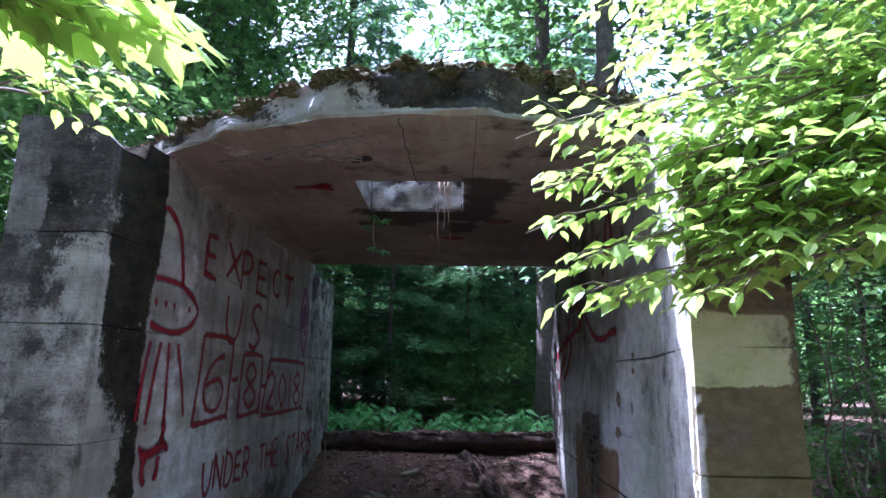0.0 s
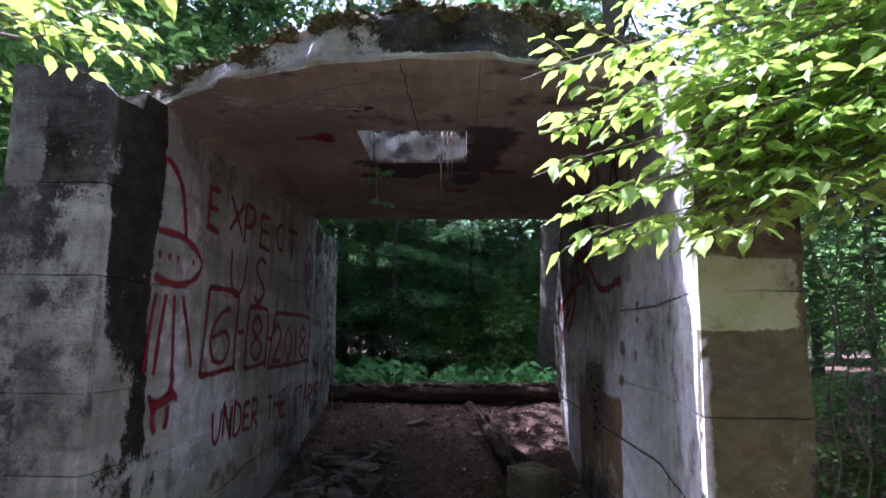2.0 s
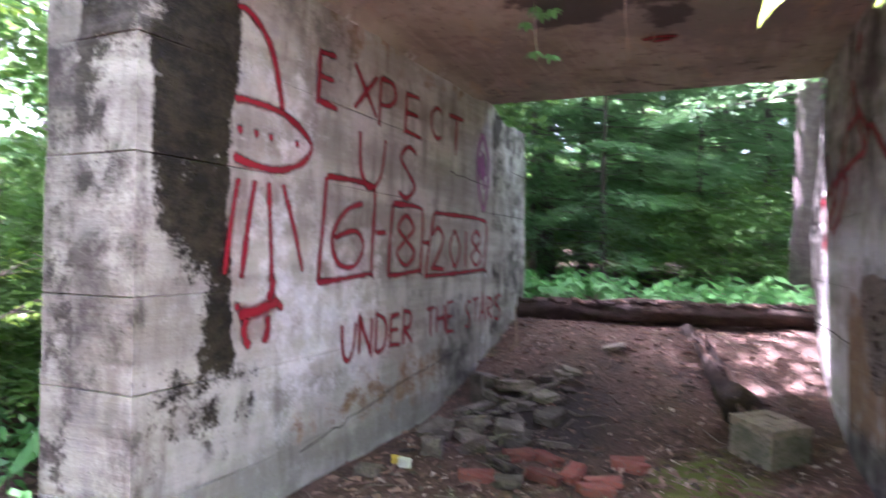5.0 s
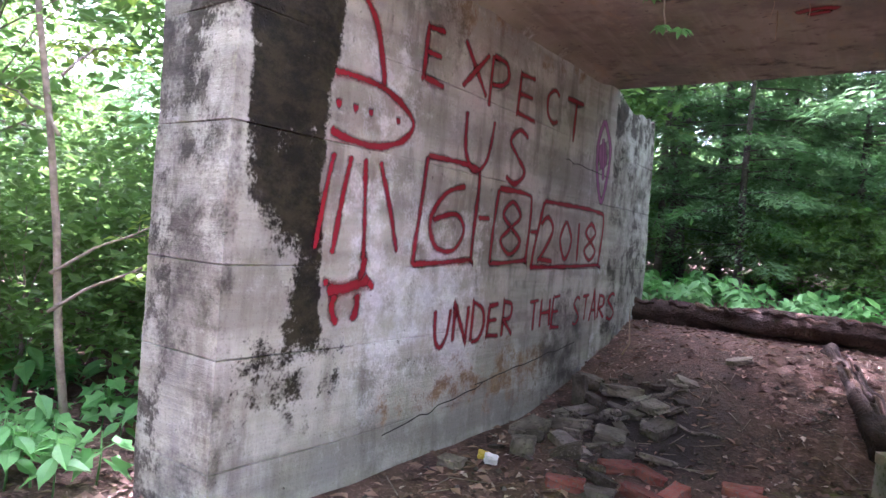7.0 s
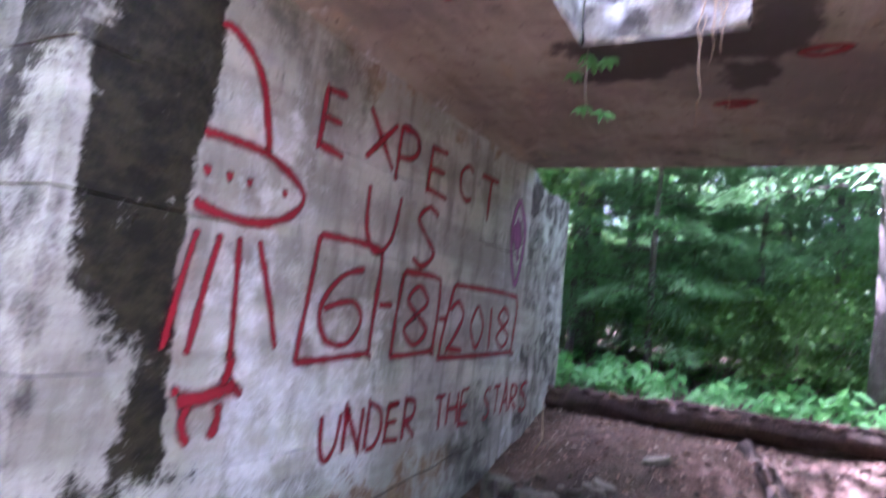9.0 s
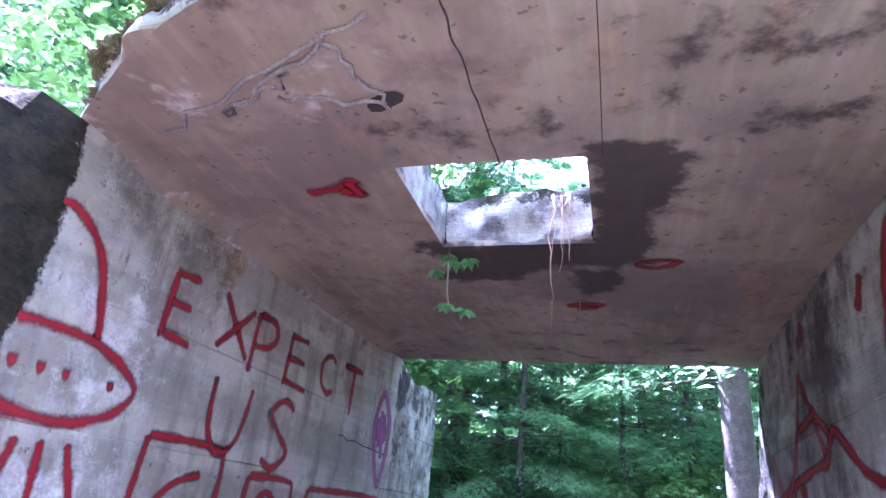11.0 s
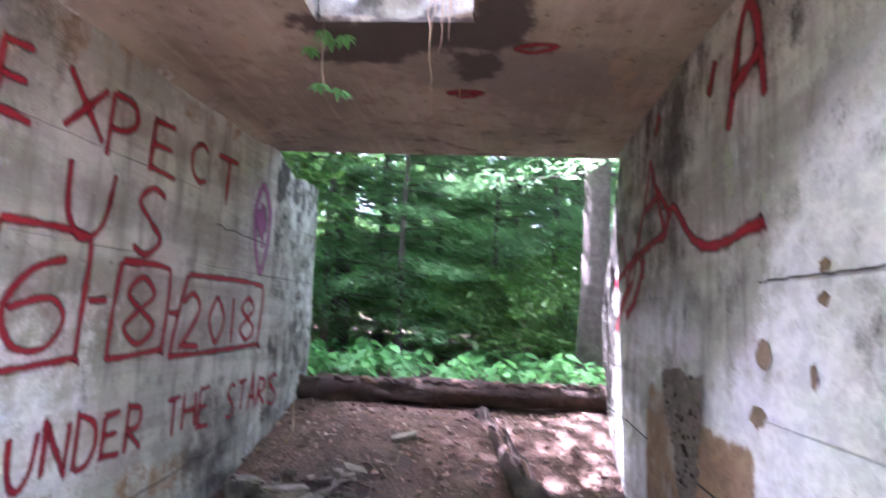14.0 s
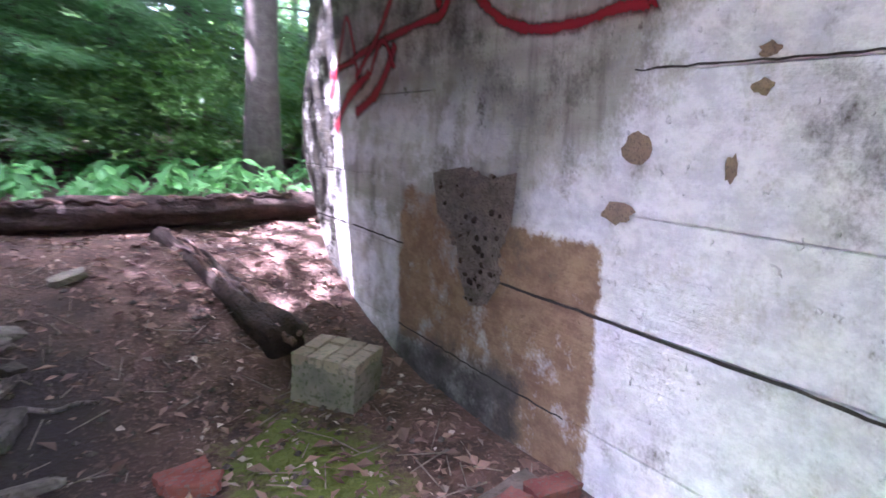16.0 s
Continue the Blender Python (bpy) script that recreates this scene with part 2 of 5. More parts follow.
def part(name, me, parent=None, label="", m=None, kind=""):
    ob = new(name, me)
    if parent:
        ob.parent = parent
    if m is not None:
        ob.matrix_basis = m
    return tagged(ob, label, kind=kind)


def base(name, m, label, category, group="", kind=""):
    ob = new(name)
    ob.matrix_basis = m
    ob.empty_display_size = 0.1
    return tagged(ob, label, category, group, kind)


def n3(x, y, z, s=1.0):
    return noise.noise((x * s, y * s, z * s))


def step(a, b, v):
    t = np.clip((v - a) / (b - a), 0, 1)
    return t * t * (3 - 2 * t)


def box_mask(u, v, u0, u1, v0, v1, soft=0.08):
    """1 inside a rectangle, falling to 0 over its soft border."""
    d = min(u - u0, u1 - u, v - v0, v1 - v)
    return max(0.0, min(1.0, 0.5 + d / (2 * soft)))


def tube(points, radii, seg=8, cap=True, rough=0.0):
    pts = [Vector(p) for p in points]
    vs, fs = [], []
    for i, p in enumerate(pts):
        d = (pts[min(i + 1, len(pts) - 1)] - pts[max(i - 1, 0)]).normalized()
        a = d.orthogonal().normalized() if abs(d.z) < 0.95 else Vector((1, 0, 0))
        a = (a - d * a.dot(d)).normalized()
        b = d.cross(a)
        for k in range(seg):
            w = 2 * math.pi * k / seg
            q = a * math.cos(w) + b * math.sin(w)
            r = radii[i] * (1 + rough * n3(*(p * 3 + q * 1.7)))
            vs.append(p + q * r)
    for i in range(len(pts) - 1):
        for k in range(seg):
            k2 = (k + 1) % seg
            fs.append((i * seg + k, i * seg + k2, (i + 1) * seg + k2, (i + 1) * seg + k))
    if cap:
        fs += [tuple(range(seg))[::-1], tuple((len(pts) - 1) * seg + k for k in range(seg))]
    return vs, fs


def merged(pieces):
    vs, fs = [], []
    for v, f in pieces:
        o = len(vs)
        vs += list(v)
        fs += [tuple(i + o for i in q) for q in f]
    return vs, fs


def cards(centres, way, up, length, width):
    """Folded leaf blades, four corners each, at many places at once (arrays of n x 3)."""
    c, w, u = (np.asarray(a, float) for a in (centres, way, up))
    w = w / np.linalg.norm(w, axis=1, keepdims=True)
    s = np.cross(w, u)
    s /= np.linalg.norm(s, axis=1, keepdims=True) + 1e-9
    u = np.cross(s, w)
    ln, wd_ = np.asarray(length).reshape(-1, 1), np.asarray(width).reshape(-1, 1)
    v = np.stack([c, c + w * ln * 0.45 + s * wd_ * 0.5 + u * wd_ * 0.16, c + w * ln - u * ln * 0.1, c + w * ln * 0.45 - s * wd_ * 0.5 + u * wd_ * 0.16], 1).reshape(-1, 3)
    n = len(c)
    f = np.arange(n * 4).reshape(n, 4)
    return v, np.concatenate([f[:, [0, 1, 2]], f[:, [0, 2, 3]]])


def leaf_mesh(name, material, lobed=False, size=0.08):
    """One leaf along +y from its stalk, folded on the midrib, curling down at the tip."""
    if lobed:
        out = [(0.0, 0.22), (0.18, 0.02), (0.42, 0.12), (0.26, 0.34), (0.52, 0.62), (0.22, 0.62), (0.0, 1.0)]
    else:
        out = [(0.0, 0.05), (0.14, 0.16), (0.26, 0.36), (0.27, 0.52), (0.19, 0.72), (0.08, 0.9), (0.0, 1.05)]
    vs, fs = [], []
    for side in (1, -1):
        o = len(vs)
        for x, y in out:
            vs.append((side * x * size, y * size, (0.25 * x - 0.22 * y * y + 0.04 * math.sin(9 * y + side)) * size))
        mids = len(vs)
        for y in (0.3, 0.5, 0.75):
            vs.append((0, y * size, -0.22 * y * y * size))
        a, b, c = mids, mids + 1, mids + 2
        q = [(o, o + 1, o + 2, a), (a, o + 2, o + 3), (a, o + 3, b), (b, o + 3, o + 4), (b, o + 4, o + 5, c), (c, o + 5, o + 6)]
        fs += q if side == 1 else [t[::-1] for t in q]
    vs += [(0.003 * size, 0.22 * size, 0), (-0.003 * size, 0.22 * size, 0), (0.01 * size, -0.25 * size, -0.03 * size), (-0.01 * size, -0.25 * size, -0.03 * size)]
    n = len(vs)
    fs.append((n - 4, n - 3, n - 1, n - 2))
    return mesh(name, vs, fs, material)


# ---- ground ----
def rise(x, y):
    """Height of the ground: level at the mouth, climbing to the log behind."""
    h = 0.54 * step(5.6, 7.8, y) + 0.1 * step(7.9, 8.4, y) + 0.02 * max(y - 8, 0) + 0.25 * step(1.7, 4.5, x) * step(6, 3, y) * 0.6
    h += 0.10 * step(-0.7, -1.5, x) * step(5.8, 6.8, y) * step(8.0, 7.2, y) * -1
    h += 0.05 * step(0.75, 1.15, x) * step(1.6, 1.2, x) * step(3.2, 5.0, y)
    return float(h + 0.03 * n3(x, y, 0, 0.8) + 0.018 * n3(x, y, 3, 3.1))


def axis(lo, hi, fine_lo, fine_hi, d):
    far = [lo + (fine_lo - lo) * (1 - (1 - i / 14) ** 2.6) for i in range(14)]
    far2 = [hi - (hi - fine_hi) * (1 - (1 - i / 14) ** 2.6) for i in range(14)][::-1]
    return far + list(np.arange(fine_lo, fine_hi, d)) + [fine_hi] + far2


gx, gy = axis(-300, 300, -4, 4, 0.09), axis(-300, 300, -1.0, 10, 0.09)
gv = [(x, y, rise(x, y)) for y in gy for x in gx]
gf = [(j * len(gx) + i, j * len(gx) + i + 1, (j + 1) * len(gx) + i + 1, (j + 1) * len(gx) + i) for j in range(len(gy) - 1) for i in range(len(gx) - 1)]
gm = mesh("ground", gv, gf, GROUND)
at = gm.attributes.new("moss", "FLOAT", "POINT")
at.data.foreach_set("value", [max(0.0, 0.9 - 0.7 * math.hypot((x - 0.42) / 0.42, (y - 5.25) / 0.8)) for x, y, z in gv])
at = gm.attributes.new("ash", "FLOAT", "POINT")  # shade round the rubble heap, put into the floor colour
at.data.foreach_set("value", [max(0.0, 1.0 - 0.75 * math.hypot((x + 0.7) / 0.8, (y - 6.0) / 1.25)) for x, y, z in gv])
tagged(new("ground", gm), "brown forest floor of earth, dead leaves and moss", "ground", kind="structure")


# ---- the ruin: two walls and a roof slab ----
def crisp(me):
    me.set_sharp_from_angle(angle=radians(38))


def stains(me, verts, rule, names=("earth", "lime", "ochre", "green", "moss", "soot_shade")):
    vals = [rule(*v) for v in verts]
    for n in names:
        a = me.attributes.new(n, "FLOAT", "POINT")
        a.data.foreach_set("value", [d.get(n, 0.0) for d in vals])


def concrete_wall(name, loop, joints, top, rule, label, warp=None, zb=-0.3, grid=0.035):
    """An upright wall over a closed plan (counter-clockwise), with recessed pour joints and an uneven top."""
    pts = []
    for (x0, y0), (x1, y1) in zip(loop, loop[1:] + loop[:1]):
        n = max(1, round(math.hypot(x1 - x0, y1 - y0) / grid))
        pts += [(x0 + (x1 - x0) * i / n, y0 + (y1 - y0) * i / n) for i in range(n)]
    zs = set(np.round(np.arange(zb, 2.63, grid), 4)) | {2.62}
    for j in joints:
        zs = {z for z in zs if abs(z - j) > 0.016} | {j - 0.013, j - 0.0045, j, j + 0.0045, j + 0.013}
    zs = sorted(zs)
    n = len(pts)
    nor = []
    for i in range(n):
        dx, dy = pts[(i + 1) % n][0] - pts[i - 1][0], pts[(i + 1) % n][1] - pts[i - 1][1]
        l = math.hypot(dx, dy)
        nor.append((dy / l, -dx / l))
    vs = []
    for z in zs:
        for (x, y), (nx, ny) in zip(pts, nor):
            d = 0.014 * n3(x, y, z, 1.6) + 0.005 * n3(x, y, z, 8) + 0.003 * n3(x * 3, y * 3, z * 25)
            jn = min((abs(z - j) for j in joints), default=1)
            if jn < 0.004:
                d -= 0.011 * max(0.0, min(1.0, 0.55 + 1.8 * n3(x, y, z, 1.3)))
            zz = z if z < 2.1 else 2.1 + (z - 2.1) * (top(x, y) - 2.1) / 0.52
            p = (x + nx * d, y + ny * d, zz)
            vs.append(warp(*p) if warp else p)
    fs = [(j * n + i, j * n + (i + 1) % n, (j + 1) * n + (i + 1) % n, (j + 1) * n + i) for j in range(len(zs) - 1) for i in range(n)]
    fs.append(tuple((len(zs) - 1) * n + i for i in range(n)))
    me = mesh(name, vs, fs, CONCRETE)
    crisp(me)
    stains(me, vs, rule)
    return tagged(new(name, me), label, "wall", kind="structure")


def left_rule(x, y, z):
    w = n3(x, y, z, 1.7)
    front = y < 3.33
    d = {}
    if front:
        d["moss"] = 0.52 * box_mask(x + 0.15 * w, z, -1.98, -1.76, 1.35, 3, 0.14) + 0.36 * step(1.3, 2.1, z + 0.25 * w) + 0.3 * step(1.95, 2.3, z + 0.2 * w)
        d["lime"] = 0.3 * box_mask(x, z, -2.2, -1.5, -1, 0.85, 0.3)
        # earth and soot tones over the whole face also paint in its shade
        d["earth"] = 0.26 + 0.2 * n3(x, y, z, 3.3)
        d["soot_shade"] = 0.42 + 0.3 * n3(x, y, z, 2.6) + 0.12 * step(0.9, 1.6, z)
    else:
        edge = 3.77 + 0.05 * w + 0.04 * step(1.2, 0.7, z)
        start = 3.27 + 0.3 * step(1.75, 1.0, z) + 0.1 * w
        d["moss"] = 0.95 * float(step(start - 0.16, start + 0.2, y) * step(edge + 0.035, edge - 0.05, y) * step(0.5, 0.85, z + 0.12 * w))
        d["moss"] = max(d["moss"], 0.43 * box_mask(y, z, 3.2, 4.0, 0.3, 0.85, 0.18))
        d["lime"] = 0.62 * box_mask(y, z, 3.9, 5.2, 0.25, 1.3, 0.25) + 0.42 * box_mask(y, z, 3.85, 4.4, 1.3, 2.4, 0.2) + 0.36 * box_mask(y, z, 6.7, 7.2, 0.1, 1.2, 0.2)
        d["ochre"] = 0.46 * box_mask(y, z, 4.1, 6.6, 0.12, 0.58, 0.18) + 0.36 * box_mask(y, z, 4.4, 6.6, 2.42 - 0.1 * w, 2.7, 0.12)
        d["soot_shade"] = 0.7 * box_mask(y, z, 6.0, 6.75, -0.3, 0.8, 0.2) + 0.42 * box_mask(y, z, 3.9, 4.7, 2.25, 2.6, 0.12)
        if y > 7.15:
            d["moss"] = 0.3 + 0.22 * w + 0.3 * step(1.9, 2.5, z)
            d["soot_shade"] = 0.45
            d["lime"] = 0.0
    if x < -1.9:
        d["moss"] = 0.45 + 0.3 * w
    return d


def left_top(x, y):
    if y < 3.55:
        return 2.66 - 0.16 * step(-1.75, -1.5, x) + 0.03 * n3(x, y, 0, 6)
    return 2.618 if y < 7.16 else 2.55 - 0.15 * abs(n3(x, y, 1, 4))


wl = concrete_wall("wall_west", [(-2.05, 8.2), (-2.08, 3.29), (-1.57, 3.29), (-1.525, 3.9), (-1.5, 5.5), (-1.47, 7.15), (-1.44, 7.3), (-1.44, 8.2)],
                   [0.24, 0.68, 1.05, 1.6, 2.05], left_top, left_rule, "board-marked grey concrete wall with dark moss and red graffiti")


def right_warp(x, y, z):
    if y > 6.0:
        end = 6.85 + 0.7 * step(0.0, 1.3, z) - 0.62 * step(1.4, 2.6, z)
        y = 6.0 + (y - 6.0) * (end - 6.0) / 1.6
    if y < 3.4 and z < 0.5:
        k = (0.5 - z) * step(3.4, 2.8, y)
        y += 0.55 * k + 0.2 * k * n3(x, y, z, 9)
        x += 0.06 * k * n3(x, y, z, 11)
    return x, y, z


def right_rule(x, y, z):
    w, d = n3(x, y, z, 1.5), {}
    if y < 2.72 and x > 1.0:
        d["green"] = box_mask(x + 0.03 * w, z, 0.9, 1.33, 1.365, 1.62 + 0.03 * w, 0.02)
        d["green"] *= 1.3
        d["earth"] = 0.88 + 0.35 * n3(x, y, z, 3)
        d["soot_shade"] = 0.2 + 0.5 * n3(x, y, z + 5, 5)
        d["moss"] = 0.4 * step(1.3, 1.38, x) + 0.25 * box_mask(x, z, 0.9, 1.5, 1.64, 1.95, 0.1) + 0.1 * w
    elif x > 1.3:
        d["moss"] = 0.5 + 0.3 * w
    else:
        d["lime"] = 0.95 * step(4.9, 4.3, y + 0.4 * w + 0.5 * (z - 1.2)) * step(2.35, 1.7, z) + 0.5 * box_mask(y, z, 5.0, 6.9, 0.9, 1.6, 0.2)
        d["lime"] = max(d["lime"], 0.62 * box_mask(y, z, 5.95, 6.7, 0.1, 1.0, 0.1))
        d["ochre"] = max(0.85 * box_mask(y + 0.03 * w, z, 4.57, 5.15, -0.3, 0.97 + 0.03 * w, 0.03), 0.72 * box_mask(y, z, 5.1, 6.02, 0.2, 1.04, 0.05))
        d["soot_shade"] = 0.5 * box_mask(y, z, 5.05 + 0.1 * w, 5.25, 0.85, 1.2, 0.08) + 1.0 * box_mask(y, z, 4.95, 6.05, -0.3, 0.3 - 0.15 * (y - 5.5), 0.08)
        d["soot_shade"] += 0.5 * box_mask(y, z, 3.05 + 0.03 * w, 3.55 + 0.06 * w, -0.3, 2.2, 0.1) * (0.75 + 0.5 * n3(y * 4, 0, z * 0.5))
        d["soot_shade"] += 0.5 * box_mask(y, z, 5.2, 7.0, 1.5, 2.7, 0.25) + 0.4 * box_mask(y, z, 4.0, 5.6, 2.15, 2.7, 0.2) + 0.4 * box_mask(y, z, 4.6, 5.3, 1.3, 1.6, 0.12)
        d["soot_shade"] = max(d["soot_shade"], 0.5 * box_mask(y, z, 2.75, 3.0, 0.7, 2.0, 0.08))
        d["soot_shade"] = max(d["soot_shade"], (0.16 + 0.55 * n3(x, y, z, 1.8)) * step(4.6, 4.2, y))
        d["green"] = 0.27 * box_mask(y, z, 4.2, 6.0, 1.7, 2.7, 0.3)
        d["moss"] = max(0.7 * step(6.55, 7.1, y + 0.15 * w), 0.3 * box_mask(y, z, 4.0, 6.5, 2.2, 2.7, 0.2))
    return d


wr = concrete_wall("wall_east", [(1.0, 2.65), (1.37, 2.65), (1.56, 3.6), (1.56, 7.6), (1.19, 7.6), (1.185, 6.9), (1.185, 3.75)],
                   [0.28, 0.7, 1.06, 1.5, 1.98], lambda x, y: 2.618 - 0.35 * float(step(3.3, 2.7, y)) + 0.02 * n3(x, y, 0, 6), right_rule,
                   "whitewashed board-marked concrete wall with brown stains and flaking paint", right_warp)

HX0, HX1, HY0, HY1 = -0.52, 0.18, 4.19, 4.91


def lip(x):
    """Where the bowed front edge of the roof runs."""
    return 3.17 + 0.30 * (x - 0.05) ** 2 * (0.75 if x < 0 else 1.0)


def roof_slab():
    """The roof: a thick slab with a square hatch and a broken, bowed front edge."""
    xs = sorted(set(np.round(np.linspace(-2.0, 1.52, 89), 3)) | {HX0, HX1})
    ys = sorted(set(np.round(np.linspace(3.2, 7.12, 99), 3)) | {HY0, HY1})

    def place(x, y):
        if y < 3.9:
            f = lip(x) + 0.03 * n3(x, 0, 0, 5)
            y = 3.9 - (3.9 - y) / 0.7 * (3.9 - f)
        return x, y

    def crown(x, y):
        h = 2.73 + 0.13 * step(-1.3, -0.1, x) - 0.05 * step(0.5, 1.3, x) + 0.035 * step(3.6, 4.4, y)
        return float(h + 0.025 * n3(x, y, 5, 3) + 0.035 * n3(x, y, 5, 9))

    nx, ny = len(xs), len(ys)
    vs, fs = [], []
    for lay in range(2):
        for y in ys:
            for x in xs:
                a, b = place(x, y)
                lo = 2.62 + 0.006 * n3(a, b, 0, 2) + 0.003 * n3(a, b, 0, 9) - 0.07 * float(step(-1.42, -1.52, a)) * float(step(7.1, 6.6, b)) * float(step(3.7, 4.2, b))
                vs.append((a, b, lo if lay == 0 else crown(a, b)))
    hole = lambda i, j: HX0 <= xs[i] < HX1 and HY0 <= ys[j] < HY1
    o = nx * ny
    for j in range(ny - 1):
        for i in range(nx - 1):
            if not hole(i, j):
                q = (j * nx + i, j * nx + i + 1, (j + 1) * nx + i + 1, (j + 1) * nx + i)
                fs += [q[::-1], tuple(v + o for v in q)]

    def skirt(ids, rows=6, depth=0.02):
        nonlocal vs
        prev = ids
        for r in range(1, rows + 1):
            cur = [v + o for v in ids]
            if r < rows:
                cur = []
                for v in ids:
                    a, b = Vector(vs[v]), Vector(vs[v + o])
                    p = a.lerp(b, r / rows)
                    p += Vector((n3(*p, 7), n3(p.x + 9, p.y, p.z, 7), 0)) * depth
                    cur.append(len(vs))
                    vs.append(tuple(p))
            for k in range(len(ids) - 1):
                fs.append((prev[k], prev[k + 1], cur[k + 1], cur[k]))
            prev = cur

    skirt(list(range(nx)), 10, 0.055)
    skirt([(ny - 1) * nx + i for i in range(nx)][::-1])
    skirt([j * nx for j in range(ny)][::-1])
    skirt([j * nx + nx - 1 for j in range(ny)])
    i0, i1, j0, j1 = xs.index(HX0), xs.index(HX1), ys.index(HY0), ys.index(HY1)
    skirt([j0 * nx + i for i in range(i0, i1 + 1)][::-1], 6, 0.012)
    skirt([j1 * nx + i for i in range(i0, i1 + 1)], 9, 0.04)
    skirt([j * nx + i0 for j in range(j0, j1 + 1)], 6, 0.012)
    skirt([j * nx + i1 for j in range(j0, j1 + 1)][::-1], 6, 0.012)

    def rule(x, y, z):
        w = n3(x, y, z, 2)
        inhatch = HX0 - 0.03 < x < HX1 + 0.03 and HY0 - 0.03 < y < HY1 + 0.03
        if inhatch and z > 2.64:
            return {"lime": 0.2 + 0.7 * n3(x, y, z, 9), "soot_shade": 0.42 + 0.7 * n3(x, y, z + 3, 14), "moss": 0.5 * step(0.05, 0.18, x) + 0.55 * step(2.76, 2.85, z)}
        if z > 2.66 and y < 3.75:
            # the pale lime strip on the left lip also paints in its sunlit patch
            return {"lime": 0.6 * box_mask(x + 0.2 * w, z, -1.25, -0.5, 2.5, 3, 0.15), "moss": 0.42 + 0.28 * step(-0.4, 0.1, x) - 0.3 * box_mask(x, z, -1.3, -0.6, 2, 3, 0.1) + 0.15 + 0.35 * w, "soot_shade": 0.42 + 0.4 * n3(x, y, z, 5)}
        if z > 2.66:
            return {"moss": 0.5 + 0.3 * w, "lime": 0.3}
        s = max(box_mask(x, y, 0.18, 0.47 + 0.12 * w, 4.1, 5.2, 0.12), box_mask(x, y, -0.6, 0.42, 4.85, 5.28 + 0.2 * w, 0.13), 0.8 * box_mask(x, y, 0.05, 0.3, 5.2, 5.6, 0.08))
        s = max(s, 0.55 * box_mask(x, y, 0.65, 1.05, 3.98 + 0.12 * w, 4.18 + 0.1 * w, 0.06), 0.45 * box_mask(x, y, -0.6, 0.2, 3.9, 4.18, 0.1))
        s = max(s, 0.42 * step(0.3, 0.0, abs(x + 0.85 + 0.4 * (y - 3.6))) * step(4.0, 3.7, y))
        s = max(s, 0.34 * step(0.22, 0.27, x) * step(4.3, 3.9, y), 0.3 * step(5.6, 6.8, y))
        return {"soot_shade": s, "lime": 0.35 * box_mask(x, y, -1.3, -0.3, 3.4, 3.85, 0.12) + 0.3 * step(-1.32, -1.5, x) + 0.12 * box_mask(x, y, 0.45, 1.1, 4.3, 5.4, 0.3)}

    me = mesh("ceiling", vs, fs, CEIL)
    crisp(me)
    stains(me, vs, rule, ("lime", "moss", "soot_shade"))
    me.materials.append(CONCRETE)
    for p in me.polygons:
        p.material_index = 1 if p.center.z > 2.64 else 0
    return tagged(new("ceiling", me), "thick brown-stained concrete roof slab with a square hatch", "roof", kind="structure"), crown


roof, crown = roof_slab()


# ---- sprayed strokes ----
def ribbon(lines, width, put, name, material, parent, label):
    """Brush lines in wall coordinates (along, up) laid 3 mm off the wall by put(u, v, lift)."""
    vs, fs, core = [], [], []
    for n_line, line in enumerate(lines):
        pts = [Vector(p) for p in line]
        dense = []
        for k in range(len(pts) - 1):
            p0, p1, p2, p3 = pts[max(k - 1, 0)], pts[k], pts[k + 1], pts[min(k + 2, len(pts) - 1)]
            n = max(2, int((p2 - p1).length / 0.022))
            for i in range(n):
                t = i / n
                dense.append(0.5 * (2 * p1 + (p2 - p0) * t + (2 * p0 - 5 * p1 + 4 * p2 - p3) * t * t + (3 * p1 - p0 - 3 * p2 + p3) * t ** 3))
        dense.append(pts[-1])
        rows = []
        for i, p in enumerate(dense):
            d = (dense[min(i + 1, len(dense) - 1)] - dense[max(i - 1, 0)])
            d = d.normalized() if d.length > 1e-6 else Vector((1, 0))
            s = Vector((-d.y, d.x))
            w = width * 0.5 * (1 + 0.3 * n3(p.x, p.y, n_line, 14)) * (0.65 if i in (0, len(dense) - 1) else 1)
            rows.append((p + s * w * 1.9, p, p - s * w * 1.9))
        o = len(vs)
        for i, row in enumerate(rows):
            end = 0.25 if i in (0, len(rows) - 1) else 1.0
            vs += [put(q.x, q.y, 0.0135 + 0.0005 * n_line) for q in row]
            core += [0.0, end, 0.0]
        fs += [(o + 3 * i + k, o + 3 * i + k + 1, o + 3 * i + k + 4, o + 3 * i + k + 3) for i in range(len(rows) - 1) for k in (0, 1)]
    me = mesh(name, vs, fs, material)
    me.attributes.new("core", "FLOAT", "POINT").data.foreach_set("value", core)
    return part(name, me, parent, label)


def west_x(y):
    return float(np.interp(y, [3.29, 3.9, 5.5, 7.15, 7.3, 8.2], [-1.57, -1.525, -1.5, -1.47, -1.44, -1.44]))


on_west = lambda y, z, lift: (west_x(y) + lift + 0.014 * n3(west_x(y), y, z, 1.6) - 0.008, y, z)


def east_x(y):
    return 1.185 if y > 3.75 else 1.0 + 0.168 * (y - 2.65)


on_east = lambda y, z, lift: (east_x(y) - lift + 0.008 - 0.014 * n3(1.185, y, z, 1.6), y, z)
on_roof = lambda x, y, lift: (x, y, 2.62 - lift * 0.6)

